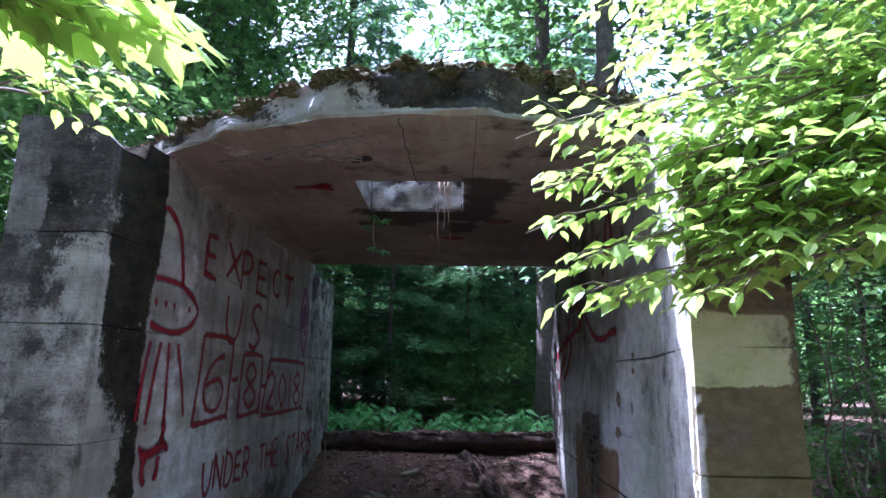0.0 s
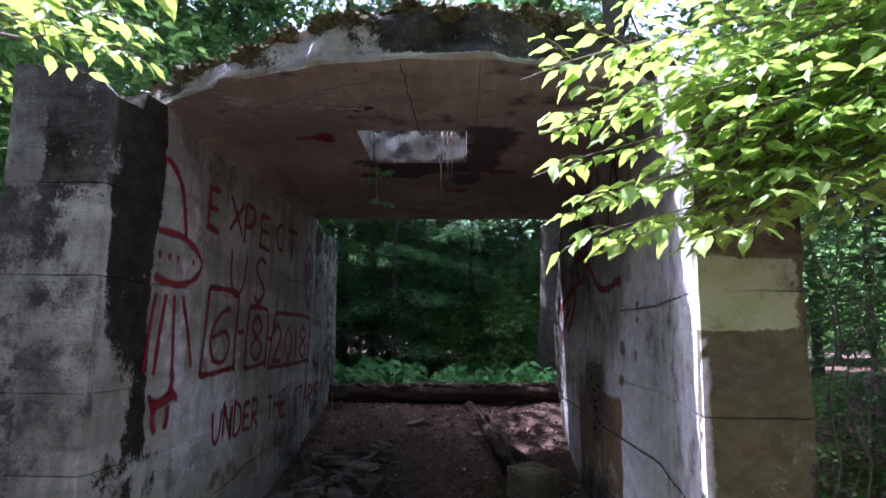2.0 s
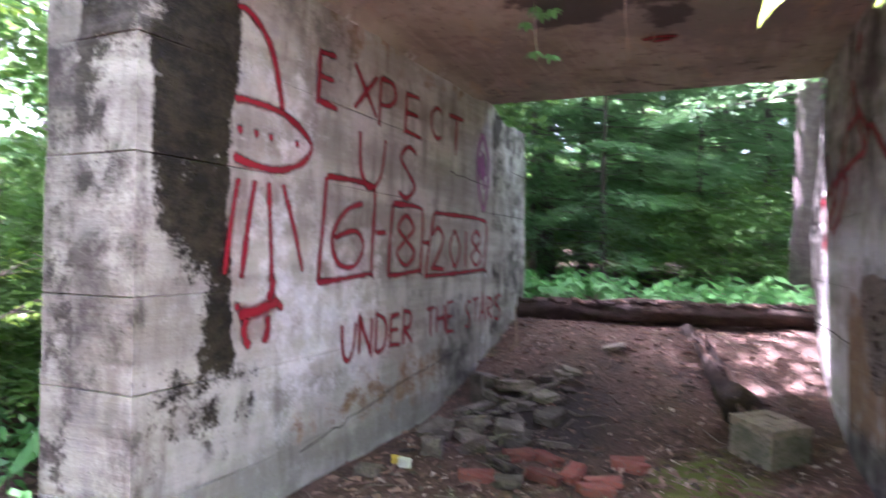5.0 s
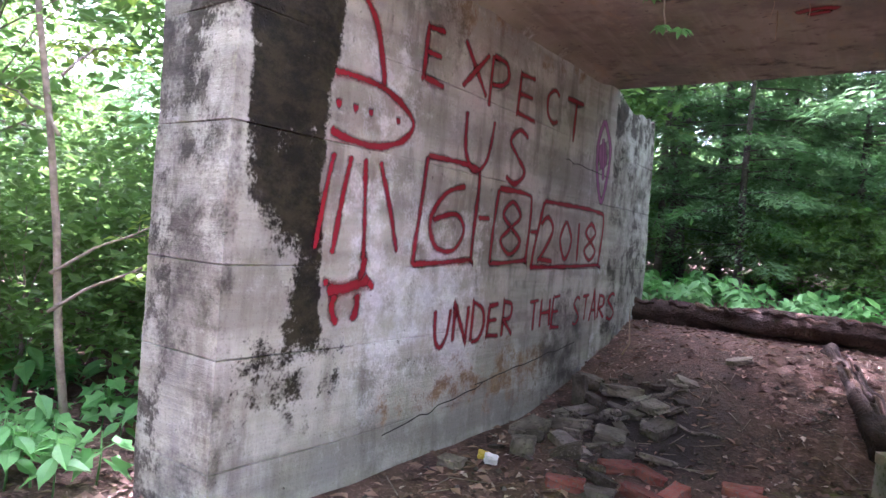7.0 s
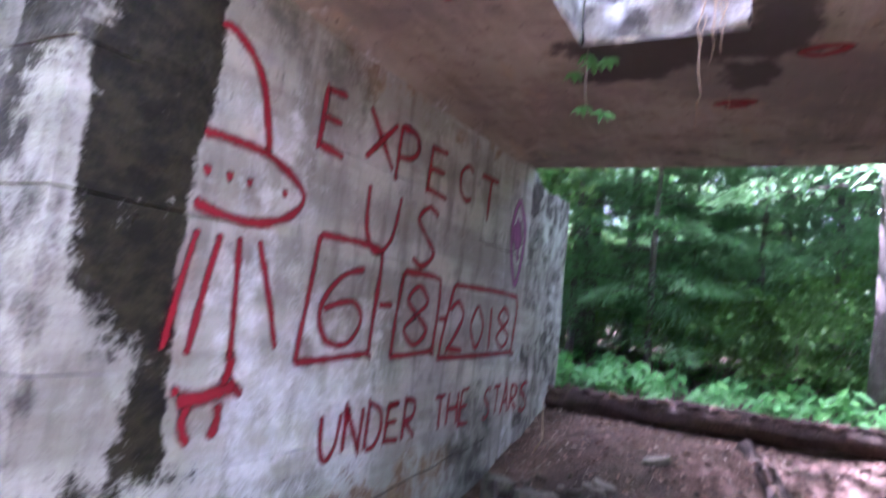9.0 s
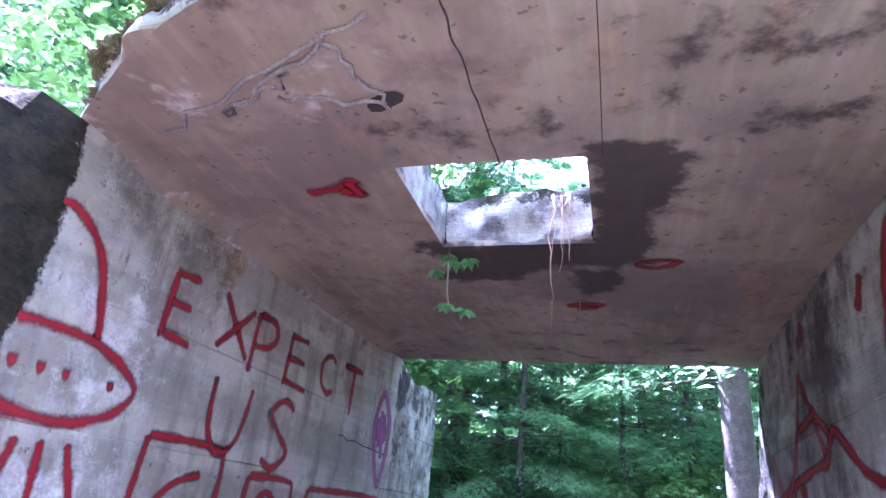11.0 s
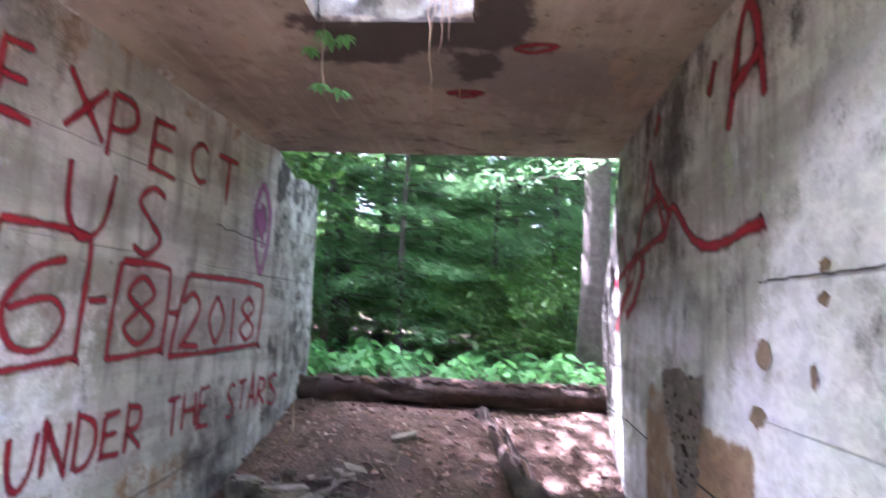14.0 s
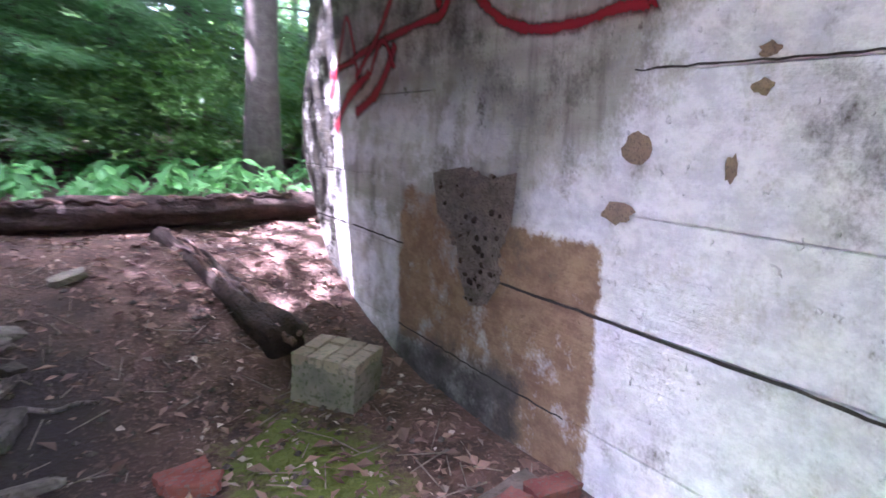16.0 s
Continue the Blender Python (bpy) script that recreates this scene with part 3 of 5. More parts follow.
STROKES = {  # hand letters in a unit box
    "E": [[(0.9, 1), (0.1, 0.95), (0.1, 0.95), (0, 0.05), (0, 0.05), (1, 0)], [(0.05, 0.5), (0.8, 0.52)]],
    "X": [[(0, 1), (1, 0)], [(1, 0.95), (0, 0.02)]],
    "P": [[(0.05, 0), (0.1, 1)], [(0.1, 0.97), (0.8, 0.95), (0.95, 0.7), (0.6, 0.5), (0.1, 0.45)]],
    "C": [[(1, 0.85), (0.6, 1), (0.1, 0.7), (0.15, 0.2), (0.6, 0), (1, 0.12)]],
    "T": [[(0, 0.95), (1, 1)], [(0.55, 0.97), (0.5, 0)]],
    "U": [[(0, 1), (0.05, 0.3), (0.4, 0), (0.8, 0.25), (1, 1)]],
    "S": [[(0.95, 0.9), (0.5, 1), (0.1, 0.75), (0.5, 0.5), (0.9, 0.25), (0.5, 0), (0, 0.1)]],
    "N": [[(0, 0), (0.05, 1), (0.05, 1), (0.9, 0), (0.9, 0), (1, 1)]],
    "D": [[(0.05, 0), (0.1, 1), (0.1, 1), (0.8, 0.8), (0.95, 0.4), (0.6, 0.05), (0.05, 0)]],
    "R": [[(0, 0), (0.1, 1), (0.1, 1), (0.8, 0.9), (0.75, 0.55), (0.1, 0.48), (0.1, 0.48), (1, 0)]],
    "H": [[(0, 0), (0.05, 1)], [(1, 0), (0.95, 1)], [(0.03, 0.5), (0.97, 0.52)]],
    "A": [[(0, 0), (0.5, 1), (0.5, 1), (1, 0)], [(0.2, 0.4), (0.8, 0.4)]],
    "6": [[(0.9, 0.95), (0.4, 0.8), (0.05, 0.4), (0.25, 0.03), (0.7, 0), (0.95, 0.3), (0.7, 0.52), (0.1, 0.4)]],
    "8": [[(0.5, 0.52), (0.1, 0.75), (0.5, 1), (0.9, 0.75), (0.5, 0.52), (0.05, 0.25), (0.5, 0), (0.95, 0.25), (0.5, 0.52)]],
    "2": [[(0.05, 0.8), (0.5, 1), (0.9, 0.7), (0.1, 0.05), (0.1, 0.05), (1, 0)]],
    "0": [[(0.5, 1), (0.05, 0.5), (0.5, 0), (0.95, 0.5), (0.5, 1)]],
    "1": [[(0.5, 0), (0.55, 1)]],
    "-": [[(0, 0.5), (1, 0.52)]],
    "#": [[(0.1, 1), (0.85, 1), (1, 0.85), (0.95, 0.05), (0.95, 0.05), (0.1, 0), (0, 0.1), (0.1, 1)]],
}


def write(chars, put, width, parent, material=RED):
    for ch, u0, u1, v0, v1 in chars:
        lines = [[(u0 + (u1 - u0) * a, v0 + (v1 - v0) * b) for a, b in l] for l in STROKES[ch]]
        ribbon(lines, width, put, "painted_border" if ch == "#" else "painted_letter", material, parent, "red spray-painted stroke")


write([("E", 4.37, 4.56, 2.02, 2.31), ("X", 4.72, 4.98, 2.06, 2.33), ("P", 5.0, 5.23, 2.01, 2.33), ("E", 5.36, 5.61, 2.04, 2.32), ("C", 5.76, 5.97, 2.09, 2.32), ("T", 6.1, 6.41, 2.01, 2.33)], on_west, 0.034, wl)
write([("U", 4.79, 5.1, 1.62, 1.95), ("S", 5.28, 5.55, 1.6, 1.95)], on_west, 0.034, wl)
write([("#", 4.4, 4.98, 1.07, 1.64), ("6", 4.5, 4.88, 1.15, 1.54), ("-", 5.0, 5.14, 1.25, 1.45), ("#", 5.17, 5.67, 1.08, 1.55), ("8", 5.27, 5.56, 1.14, 1.48), ("-", 5.68, 5.8, 1.2, 1.4),
       ("2", 5.82, 6.05, 1.1, 1.42), ("0", 6.15, 6.37, 1.12, 1.42), ("1", 6.42, 6.54, 1.1, 1.42), ("8", 6.6, 6.86, 1.12, 1.42), ("#", 5.74, 7.0, 1.06, 1.53)], on_west, 0.034, wl)
for word, a, b in (("UNDER", 4.63, 5.56), ("THE", 5.76, 6.3), ("STARS", 6.5, 7.38)):
    w = (b - a) / len(word)
    write([(c, a + i * w, a + (i + 0.8) * w, 0.6 + 0.015 * (i % 2), 0.82 + 0.012 * (i % 3)) for i, c in enumerate(word)], on_west, 0.03, wl)
ribbon([[(3.76, 2.3), (3.83, 2.31), (3.98, 2.2), (4.06, 2.0), (4.08, 1.9)], [(3.76, 1.9), (3.85, 1.91), (4.08, 1.9), (4.25, 1.84), (4.32, 1.77), (4.24, 1.68), (4.05, 1.62), (3.85, 1.63), (3.76, 1.65)]],
       0.038, on_west, "painted_saucer", RED, wl, "red spray-painted flying saucer outline")
for y in (3.8, 3.9, 4.0, 4.2):
    ribbon([[(y - 0.018, 1.765), (y, 1.77), (y + 0.018, 1.766)]], 0.04, on_west, "painted_dot", RED, wl, "red spray-painted dot")
for a, b, c in ((3.8, 3.72, 1.12), (3.9, 3.82, 1.1), (3.99, 4.02, 1.08), (4.09, 4.26, 1.12)):
    ribbon([[(a, 1.56), ((a + b) / 2, 1.35), (b, c)]], 0.03, on_west, "painted_beam", RED, wl, "red spray-painted beam")
ribbon([[(3.8, 0.94), (3.9, 0.95), (4.0, 0.97), (4.08, 1.0)]], 0.07, on_west, "painted_animal_body", RED, wl, "red spray-painted animal shape")
ribbon([[(4.0, 0.98), (4.03, 1.08), (4.0, 1.12)], [(3.86, 0.93), (3.84, 0.86), (3.88, 0.78)], [(3.99, 0.93), (4.0, 0.86), (3.97, 0.79)], [(4.06, 0.99), (4.11, 0.94)], [(3.82, 0.96), (3.77, 1.0)]], 0.042, on_west, "painted_animal_legs", RED, wl, "red spray-painted legs and head")
ribbon([[(6.86, 2.3), (6.75, 2.1), (6.76, 1.85), (6.9, 1.62), (7.0, 1.85), (7.02, 2.1), (6.86, 2.3)], [(6.85, 2.15), (6.9, 1.8)]], 0.05, on_west, "painted_loop", VIOLET, wl, "faded violet and pink spray paint")
ribbon([[(6.82, 2.1), (6.9, 1.9)]], 0.2, on_west, "painted_patch", VIOLET, wl, "faded violet spray paint fill")
# the east wall
ribbon([[(4.45, 1.7), (4.6, 1.7), (4.79, 1.68), (5.0, 1.69), (5.18, 1.74), (5.34, 1.84), (5.48, 1.94), (5.56, 1.93), (5.66, 1.83), (5.85, 1.82), (6.3, 1.77), (6.7, 1.7), (7.0, 1.64)]], 0.048, on_east, "painted_arc", RED, wr, "red spray-painted arc")
ribbon([[(5.52, 1.9), (5.68, 2.02), (5.84, 2.14), (5.95, 2.3)], [(5.95, 2.3), (6.05, 2.12), (6.3, 1.82), (6.6, 1.6)], [(5.66, 1.86), (5.78, 2.05), (5.9, 2.24)], [(5.75, 2.06), (6.08, 2.02)]], 0.04, on_east, "painted_letter", RED, wr, "red spray-painted stroke")
ribbon([[(6.55, 1.55), (6.62, 1.78), (6.72, 1.96), (6.82, 1.8), (7.0, 1.5)], [(6.6, 1.7), (6.9, 1.68)], [(6.1, 1.62), (6.25, 1.78), (6.4, 1.6)]], 0.034, on_east, "painted_letter", RED, wr, "red spray-painted stroke")
ribbon([[(4.47, 1.69), (4.44, 1.72)]], 0.075, on_east, "painted_arc_end", RED, wr, "red spray-painted blot")
ribbon([[(4.75, 2.1), (4.62, 2.5), (4.5, 2.45), (4.42, 2.12)], [(4.72, 2.25), (4.45, 2.3)]], 0.06, on_east, "painted_scrawl", RED, wr, "red spray-painted scrawl")
ribbon([[(4.98, 2.32), (4.9, 2.46)]], 0.06, on_east, "painted_dash", RED, wr, "red spray-painted dash")
ribbon([[(5.85, 2.42), (5.75, 2.52)]], 0.09, on_east, "painted_dash", RED, wr, "red spray-painted dash")
ribbon([[(6.9, 1.3), (6.7, 1.5), (6.4, 1.62)], [(6.6, 1.4), (6.3, 1.52), (6.1, 1.75)]], 0.07, on_east, "painted_smear", RED, wr, "smeared red spray paint")
# the ceiling
ribbon([[(-0.95, 4.33), (-0.8, 4.3), (-0.69, 4.24)], [(-0.8, 4.31), (-0.69, 4.38)], [(-0.74, 4.25), (-0.72, 4.38)]], 0.06, on_roof, "painted_arrow", RED, roof, "small red spray-painted arrow")
ribbon([[(0.35, 5.16), (0.45, 5.11), (0.55, 5.13), (0.45, 5.2), (0.35, 5.16)]], 0.035, on_roof, "painted_fish", RED, roof, "small red spray-painted loop")
ribbon([[(-0.01, 5.76), (0.1, 5.72), (0.21, 5.75)], [(0.04, 5.8), (0.17, 5.78)]], 0.06, on_roof, "painted_mark", RED, roof, "small red spray-painted mark")


# ---- cracks, rebar, bare spots ----
CRACK = mottled("open_crack", (0.03, 0.026, 0.022), (0.05, 0.045, 0.04), 20.0)
SALT = mottled("grey_salt_crust", (0.34, 0.33, 0.31), (0.2, 0.19, 0.18), 25.0, 0.9, (0.45, 0.44, 0.42), 1.0, 0.01)


def wander(a, b, amp, n=9, seed=0):
    a, b = Vector(a), Vector(b)
    s = Vector((-(b - a).y, (b - a).x)).normalized()
    return [a.lerp(b, i / n) + s * amp * n3(i * 0.7, seed, 0) for i in range(n + 1)]


ribbon([wander((-0.14, 3.2), (-0.12, 4.19), 0.016, 14)], 0.0032, on_roof, "crack", CRACK, roof, "dark crack across the ceiling")
ribbon([[(0.24, 3.2), (0.24, 3.7), (0.235, 4.19)]], 0.0018, on_roof, "form_seam", CRACK, roof, "straight board seam")
for a, b, s in (((-1.26, 3.84), (-0.49, 3.49), 1), ((-0.98, 3.77), (-0.34, 3.43), 2), ((-0.5, 3.48), (-0.41, 3.83), 3), ((-0.98, 3.79), (-0.66, 3.62), 4), ((-0.75, 3.72), (-0.41, 3.8), 5)):
    pts = wander(a, b, 0.06, 10, s)
    v, f = tube([(p.x, p.y, 2.612) for p in pts], [0.008 + 0.006 * abs(n3(i, s, 0)) for i in range(11)], 6)
    part("salt_vein", mesh("salt_vein", v, f, SALT), roof, "grey crusted vein along rusted reinforcement")
ribbon([[(-0.43, 3.76), (-0.4, 3.82)]], 0.07, on_roof, "spall", CRACK, roof, "dark broken hole in the ceiling")
for u0, u1, z, s in ((6.15, 7.0, 1.87, 1), (4.25, 5.2, 0.2, 8), (5.1, 6.6, 0.33, 9)):
    ribbon([[Vector((p.x, p.y)) for p in wander((u0, z), (u1, z + (0.12 if z < 1 else -0.03)), 0.022, 12, s)]], 0.004, on_west, "crack", CRACK, wl, "thin dark crack")
for u0, u1, z, wd_, s in ((2.9, 5.12, 0.69, 0.006, 3), (5.95, 7.2, 0.73, 0.005, 4), (4.7, 6.0, 0.275, 0.004, 5), (3.0, 4.5, 1.5, 0.0035, 6)):
    ribbon([[Vector((p.x, p.y)) for p in wander((u0, z), (u1, z + 0.01), 0.009, 40, s)]], wd_, on_east, "crack", CRACK, wr, "open dark pour joint")
for y, z, w, h in ((4.08, 1.44, 0.05, 0.035), (4.07, 1.53, 0.05, 0.035), (4.465, 1.27, 0.09, 0.085), (4.53, 1.06, 0.12, 0.06), (4.14, 1.23, 0.03, 0.06)):
    ring = []
    for i in range(16):
        a = 2 * math.pi * i / 16
        k = 1 + 0.55 * n3(math.cos(a) * 1.7 + y * 9, math.sin(a) * 1.7, z * 9)
        ring.append(on_east(y + 0.6 * w * k * math.cos(a), z + 0.6 * h * k * math.sin(a), 0.0175))
    part("bare_spot", mesh("bare_spot", ring + [on_east(y, z, 0.014)], [(i, (i + 1) % 16, 16) for i in range(16)], GREY_PATCH), wr, "brown spot where whitewash flaked off")
HONEY = mottled("honeycombed_concrete", (0.18, 0.15, 0.125), (0.3, 0.25, 0.21), 22.0, 0.95, (0.05, 0.04, 0.035), 1.0, 0.03)
rnd = random.Random(3)


def pebble(r, seed, flat=1.0, parts=1):
    bm = bmesh.new()
    bmesh.ops.create_icosphere(bm, subdivisions=parts, radius=1)
    v = [r * (q.co * (1 + 0.45 * n3(*(q.co + Vector((seed * 3.1, 0, 0))), 1.6))) * Vector((1, 1, flat)).length / 1.732 for q in bm.verts]
    bm.verts.index_update()
    f = [tuple(q.index for q in p.verts) for p in bm.faces]
    bm.free()
    return v, f


# the honeycombed strip where mortar washed out: a bare bed with proud stones
bed = []
ring = [(5.68, 1.12), (5.4, 1.16), (5.2, 1.13), (5.04, 1.16), (5.07, 0.98), (5.13, 0.82), (5.12, 0.7), (5.2, 0.6), (5.33, 0.55), (5.42, 0.7), (5.45, 0.82), (5.6, 0.92)]
bed = [on_east(y + 0.03 * n3(y, z, 3, 9), z + 0.03 * n3(y, z, 8, 9), 0.0165) for y, z in ring]
part("bare_bed", mesh("bare_bed", bed + [on_east(5.28, 0.9, 0.016)], [(i, (i + 1) % 12, 12) for i in range(12)], HONEY), wr, "dark honeycombed concrete with washed-out mortar")
pieces, dark = [], []
for i in range(210):
    z = rnd.uniform(0.57, 1.15)
    y = rnd.uniform(np.interp(z, [0.55, 0.7, 1.0, 1.16], [5.28, 5.13, 5.08, 5.05]), np.interp(z, [0.55, 0.7, 0.9, 1.16], [5.38, 5.42, 5.56, 5.66]))
    v, f = pebble(rnd.uniform(0.009, 0.022), i)
    o = Vector(on_east(y, z, 0.012))
    (pieces if i % 5 else dark).append(([q + o for q in v], f))
for bits_, mt in ((pieces, HONEY), (dark, ROT)):
    v, f = merged(bits_)
    part("aggregate", mesh("aggregate", v, f, mt), wr, "exposed stones", kind="stuff")
# stones showing in the eroded foot of the wall end
pieces = []
for i in range(230):
    x, z = rnd.uniform(0.98, 1.38), 0.46 * rnd.random() ** 1.4
    y = 2.66 + 0.55 * (0.5 - z) + 0.1 * rnd.random() * (0.5 - z)
    v, f = pebble(rnd.uniform(0.014, 0.04), i + 400)
    pieces.append(([q + Vector((x, y, z)) for q in v], f))
v, f = merged(pieces)
part("aggregate", mesh("aggregate", v, f, BLOCK), wr, "exposed grey-brown stones at the eroded foot", kind="stuff")
for i in range(30):  # loose aggregate at the eroded foot of the east wall
    bm = bmesh.new()
    bmesh.ops.create_icosphere(bm, subdivisions=2, radius=1)
    r = rnd.uniform(0.03, 0.09)
    for v in bm.verts:
        v.co *= r * (1 + 0.3 * n3(*(v.co + Vector((i * 3, 0, 0))), 1.6))
    me = bpy.data.meshes.new("stone")
    bm.to_mesh(me)
    bm.free()
    me.materials.append(RUBBLE)
    x, y = rnd.uniform(0.88, 1.36), rnd.uniform(2.46, 2.8)
    tagged(part("stone", me, m=pose(x, y, rise(x, y) + r * 0.55 + rnd.choice((0, 0, 0.05, 0.1)), 0, 0, rnd.uniform(0, 360))), "loose grey aggregate stone at the wall foot", "stone", "stones at the wall foot")


# ---- rubble, bricks, logs ----
def chunk(sx, sy, sz, seed, wear=0.2):
    """A broken block: a box with worn corners and chipped faces."""
    bm = bmesh.new()
    bmesh.ops.create_cube(bm, size=1)
    bmesh.ops.subdivide_edges(bm, edges=bm.edges[:], cuts=4, use_grid_fill=True)
    for v in bm.verts:
        c = v.co.copy()
        k = sorted(abs(t) for t in c)
        if k[1] > 0.45:
            v.co *= 1 - wear * (0.5 + 0.5 * n3(*(c * 3 + Vector((seed, 0, 0)))))
        v.co += Vector((n3(*(c * 2), 1.3), n3(*(c * 2 + Vector((5, seed, 0))), 1.3), n3(*(c * 2 + Vector((0, 7, seed))), 1.3))) * wear * 0.45
        v.co = Vector((v.co.x * sx, v.co.y * sy, v.co.z * sz))
    return bm


def rubble(name, x, y, size, seed, material, label, category, group="", rz=0, tip=(0, 0), lift=0.42):
    bm = chunk(*size, seed, 0.07 if size[0] > 0.35 and size[2] > 0.2 else 0.2)
    me = bpy.data.meshes.new(name)
    bm.to_mesh(me)
    bm.free()
    me.materials.append(material)
    return tagged(part(name, me, m=pose(x, y, rise(x, y) + size[2] * lift, tip[0], tip[1], rz)), label, category, group)


lump = base("masonry_block", pose(0.75, 5.82, rise(0.75, 5.82) - 0.035, 3, -2, 38), "squared block of mortared yellow-grey bricks with green algae", "block")
bm = chunk(0.29, 0.35, 0.26, 1, 0.07)
me = bpy.data.meshes.new("core")
bm.to_mesh(me)
bm.free()
me.materials.append(ALGAE)
part("core", me, lump, "mortar core with green algae", m=pose(0, 0, 0.105))
for j in range(4):  # the top course, laid in rows with a half-brick bond
    y = -0.132 + 0.088 * j
    cuts = (-0.15, -0.045, 0.15) if j % 2 else (-0.15, 0.055, 0.15)
    for k, (a, b) in enumerate(zip(cuts, cuts[1:])):
        bm = chunk(b - a - 0.01, 0.079, 0.06, 20 + 3 * j + k, 0.1)
        me = bpy.data.meshes.new("brick")
        bm.to_mesh(me)
        bm.free()
        me.materials.append(BLOCK)
        part("brick", me, lump, m=pose((a + b) / 2, y, 0.235 + 0.006 * n3(j, k, 0, 2.3), 0, 0, rnd.uniform(-2, 2)))
for i, (x, y, sx, sy, sz, rz) in enumerate(((-1.14, 5.1, 0.14, 0.2, 0.14, 20), (-0.98, 5.4, 0.34, 0.13, 0.07, -35), (-1.25, 6.2, 0.1, 0.14, 0.3, 10), (-1.0, 6.4, 0.3, 0.2, 0.12, 30), (-0.62, 6.0, 0.22, 0.16, 0.1, 70),
                                             (-1.12, 5.75, 0.26, 0.2, 0.1, 0), (-0.78, 6.3, 0.4, 0.14, 0.08, -40), (-1.3, 5.5, 0.3, 0.16, 0.1, 80), (-0.85, 5.75, 0.2, 0.2, 0.1, 15), (-0.33, 7.1, 0.2, 0.12, 0.06, 5), (-1.32, 4.62, 0.14, 0.1, 0.07, 5), (-0.5, 5.6, 0.22, 0.1, 0.05, 25), (-1.2, 6.0, 0.34, 0.12, 0.08, 60), (-0.9, 6.15, 0.3, 0.09, 0.06, -20), (-1.3, 6.5, 0.2, 0.2, 0.14, 40), (-0.7, 5.5, 0.16, 0.1, 0.06, 55), (-1.05, 5.62, 0.12, 0.1, 0.08, 5))):
    rubble("concrete_chunk", x, y, (sx, sy, sz * 0.75), 10 + i, RUBBLE, "broken grey concrete chunk lying in the dirt", "rubble", "rubble by the wall", rz, (rnd.uniform(-14, 14), rnd.uniform(-14, 14)))
for i, (x, y, rz) in enumerate(((-0.74, 4.78, 20), (-0.27, 5.02, 75), (-0.1, 5.0, 15), (-0.4, 4.9, -10), (-0.02, 5.42, 8), (-0.62, 5.2, 40), (-0.46, 5.24, -30), (-0.12, 4.88, 35), (0.0, 5.33, -20), (0.62, 4.12, 30))):
    rubble("brick", x, y, (0.2, 0.095, 0.06), 40 + i, BRICK, "worn red clay brick half sunk in dirt", "brick", "scattered bricks", rz, (rnd.uniform(-8, 8), rnd.uniform(-8, 8)))
for i in range(34):  # smaller fragments through the heap
    x, y = -1.32 + 0.75 * rnd.random(), rnd.uniform(4.9, 6.9)
    q = rnd.uniform(0.05, 0.13)
    rubble("concrete_fragment", x, y, (q * rnd.uniform(1, 2), q, q * rnd.uniform(0.22, 0.5)), 200 + i, SLATE if i % 3 else RUBBLE, "small dark broken concrete fragment in the dirt", "rubble", "fragments by the wall", rnd.uniform(0, 180), (rnd.uniform(-25, 25), rnd.uniform(-25, 25)))
rubble("pale_brick", -0.56, 4.78, (0.15, 0.1, 0.06), 60, RUBBLE, "pale mortar-covered brick on the dirt", "brick", rz=12)
mas = base("masonry_lump", pose(0.9, 4.42, rise(0.9, 4.42)), "fallen lump of brick and pale mortar against the wall", "rubble")
for i, (x, y, z, s, mt, rz) in enumerate(((0, 0, 0.03, (0.42, 0.6, 0.1), RUBBLE, 10), (-0.1, 0.12, 0.09, (0.22, 0.1, 0.065), BRICK, 20), (0.12, 0.14, 0.09, (0.2, 0.1, 0.065), BRICK, -5), (-0.06, -0.1, 0.085, (0.2, 0.1, 0.06), BRICK, 8), (0.12, -0.14, 0.08, (0.18, 0.16, 0.05), RUBBLE, 40))):
    bm = chunk(*s, 70 + i)
    me = bpy.data.meshes.new("masonry_piece")
    bm.to_mesh(me)
    bm.free()
    me.materials.append(mt)
    part("mortar_bed" if mt is RUBBLE else "brick", me, mas, m=pose(x, y, z, 0, 0, rz))


def log(name, a, b, r0, r1, label, material=ROT, rough=0.4, seg=20, parent=None):
    a, b = Vector(a), Vector(b)
    n = 24 if seg > 10 else 10
    pts = [a.lerp(b, i / n) + Vector((0, 0.02, 0.03)) * n3(i * 0.25, r0, 0) for i in range(n + 1)]
    v, f = tube(pts, [r0 + (r1 - r0) * i / n for i in range(n + 1)], seg, True, rough)
    ob = part(name, mesh(name, v, f, material), parent)
    return ob if parent else tagged(ob, label, "log")


big_log = log("fallen_log", (-2.3, 8.05, 0.63), (1.75, 8.02, 0.7), 0.115, 0.095, "long dark rotten log lying across the back", rough=0.55)
for i in range(26):  # loose bark plates along its top
    x = -1.9 + 0.13 * i + rnd.uniform(-0.04, 0.04)
    z = 0.63 + 0.07 * (x + 2.3) / 4.05
    l, q = rnd.uniform(0.12, 0.3), rnd.uniform(-0.075, 0.03)
    log("bark_plate", (x - l / 2, 8.0 + q, z + 0.1 + rnd.uniform(-0.02, 0.01)), (x + l / 2, 8.0 + q, z + 0.1 + rnd.uniform(-0.025, 0.01)), rnd.uniform(0.012, 0.028), 0.01, "", SPLIT if i % 3 == 0 else ROT, 0.7, 7, big_log)
slant = log("rotten_log", (0.22, 7.75, rise(0.22, 7.75) + 0.02), (0.64, 6.2, rise(0.64, 6.2) + 0.085), 0.055, 0.115, "dark splintered log sloping down the bank", rough=0.6)
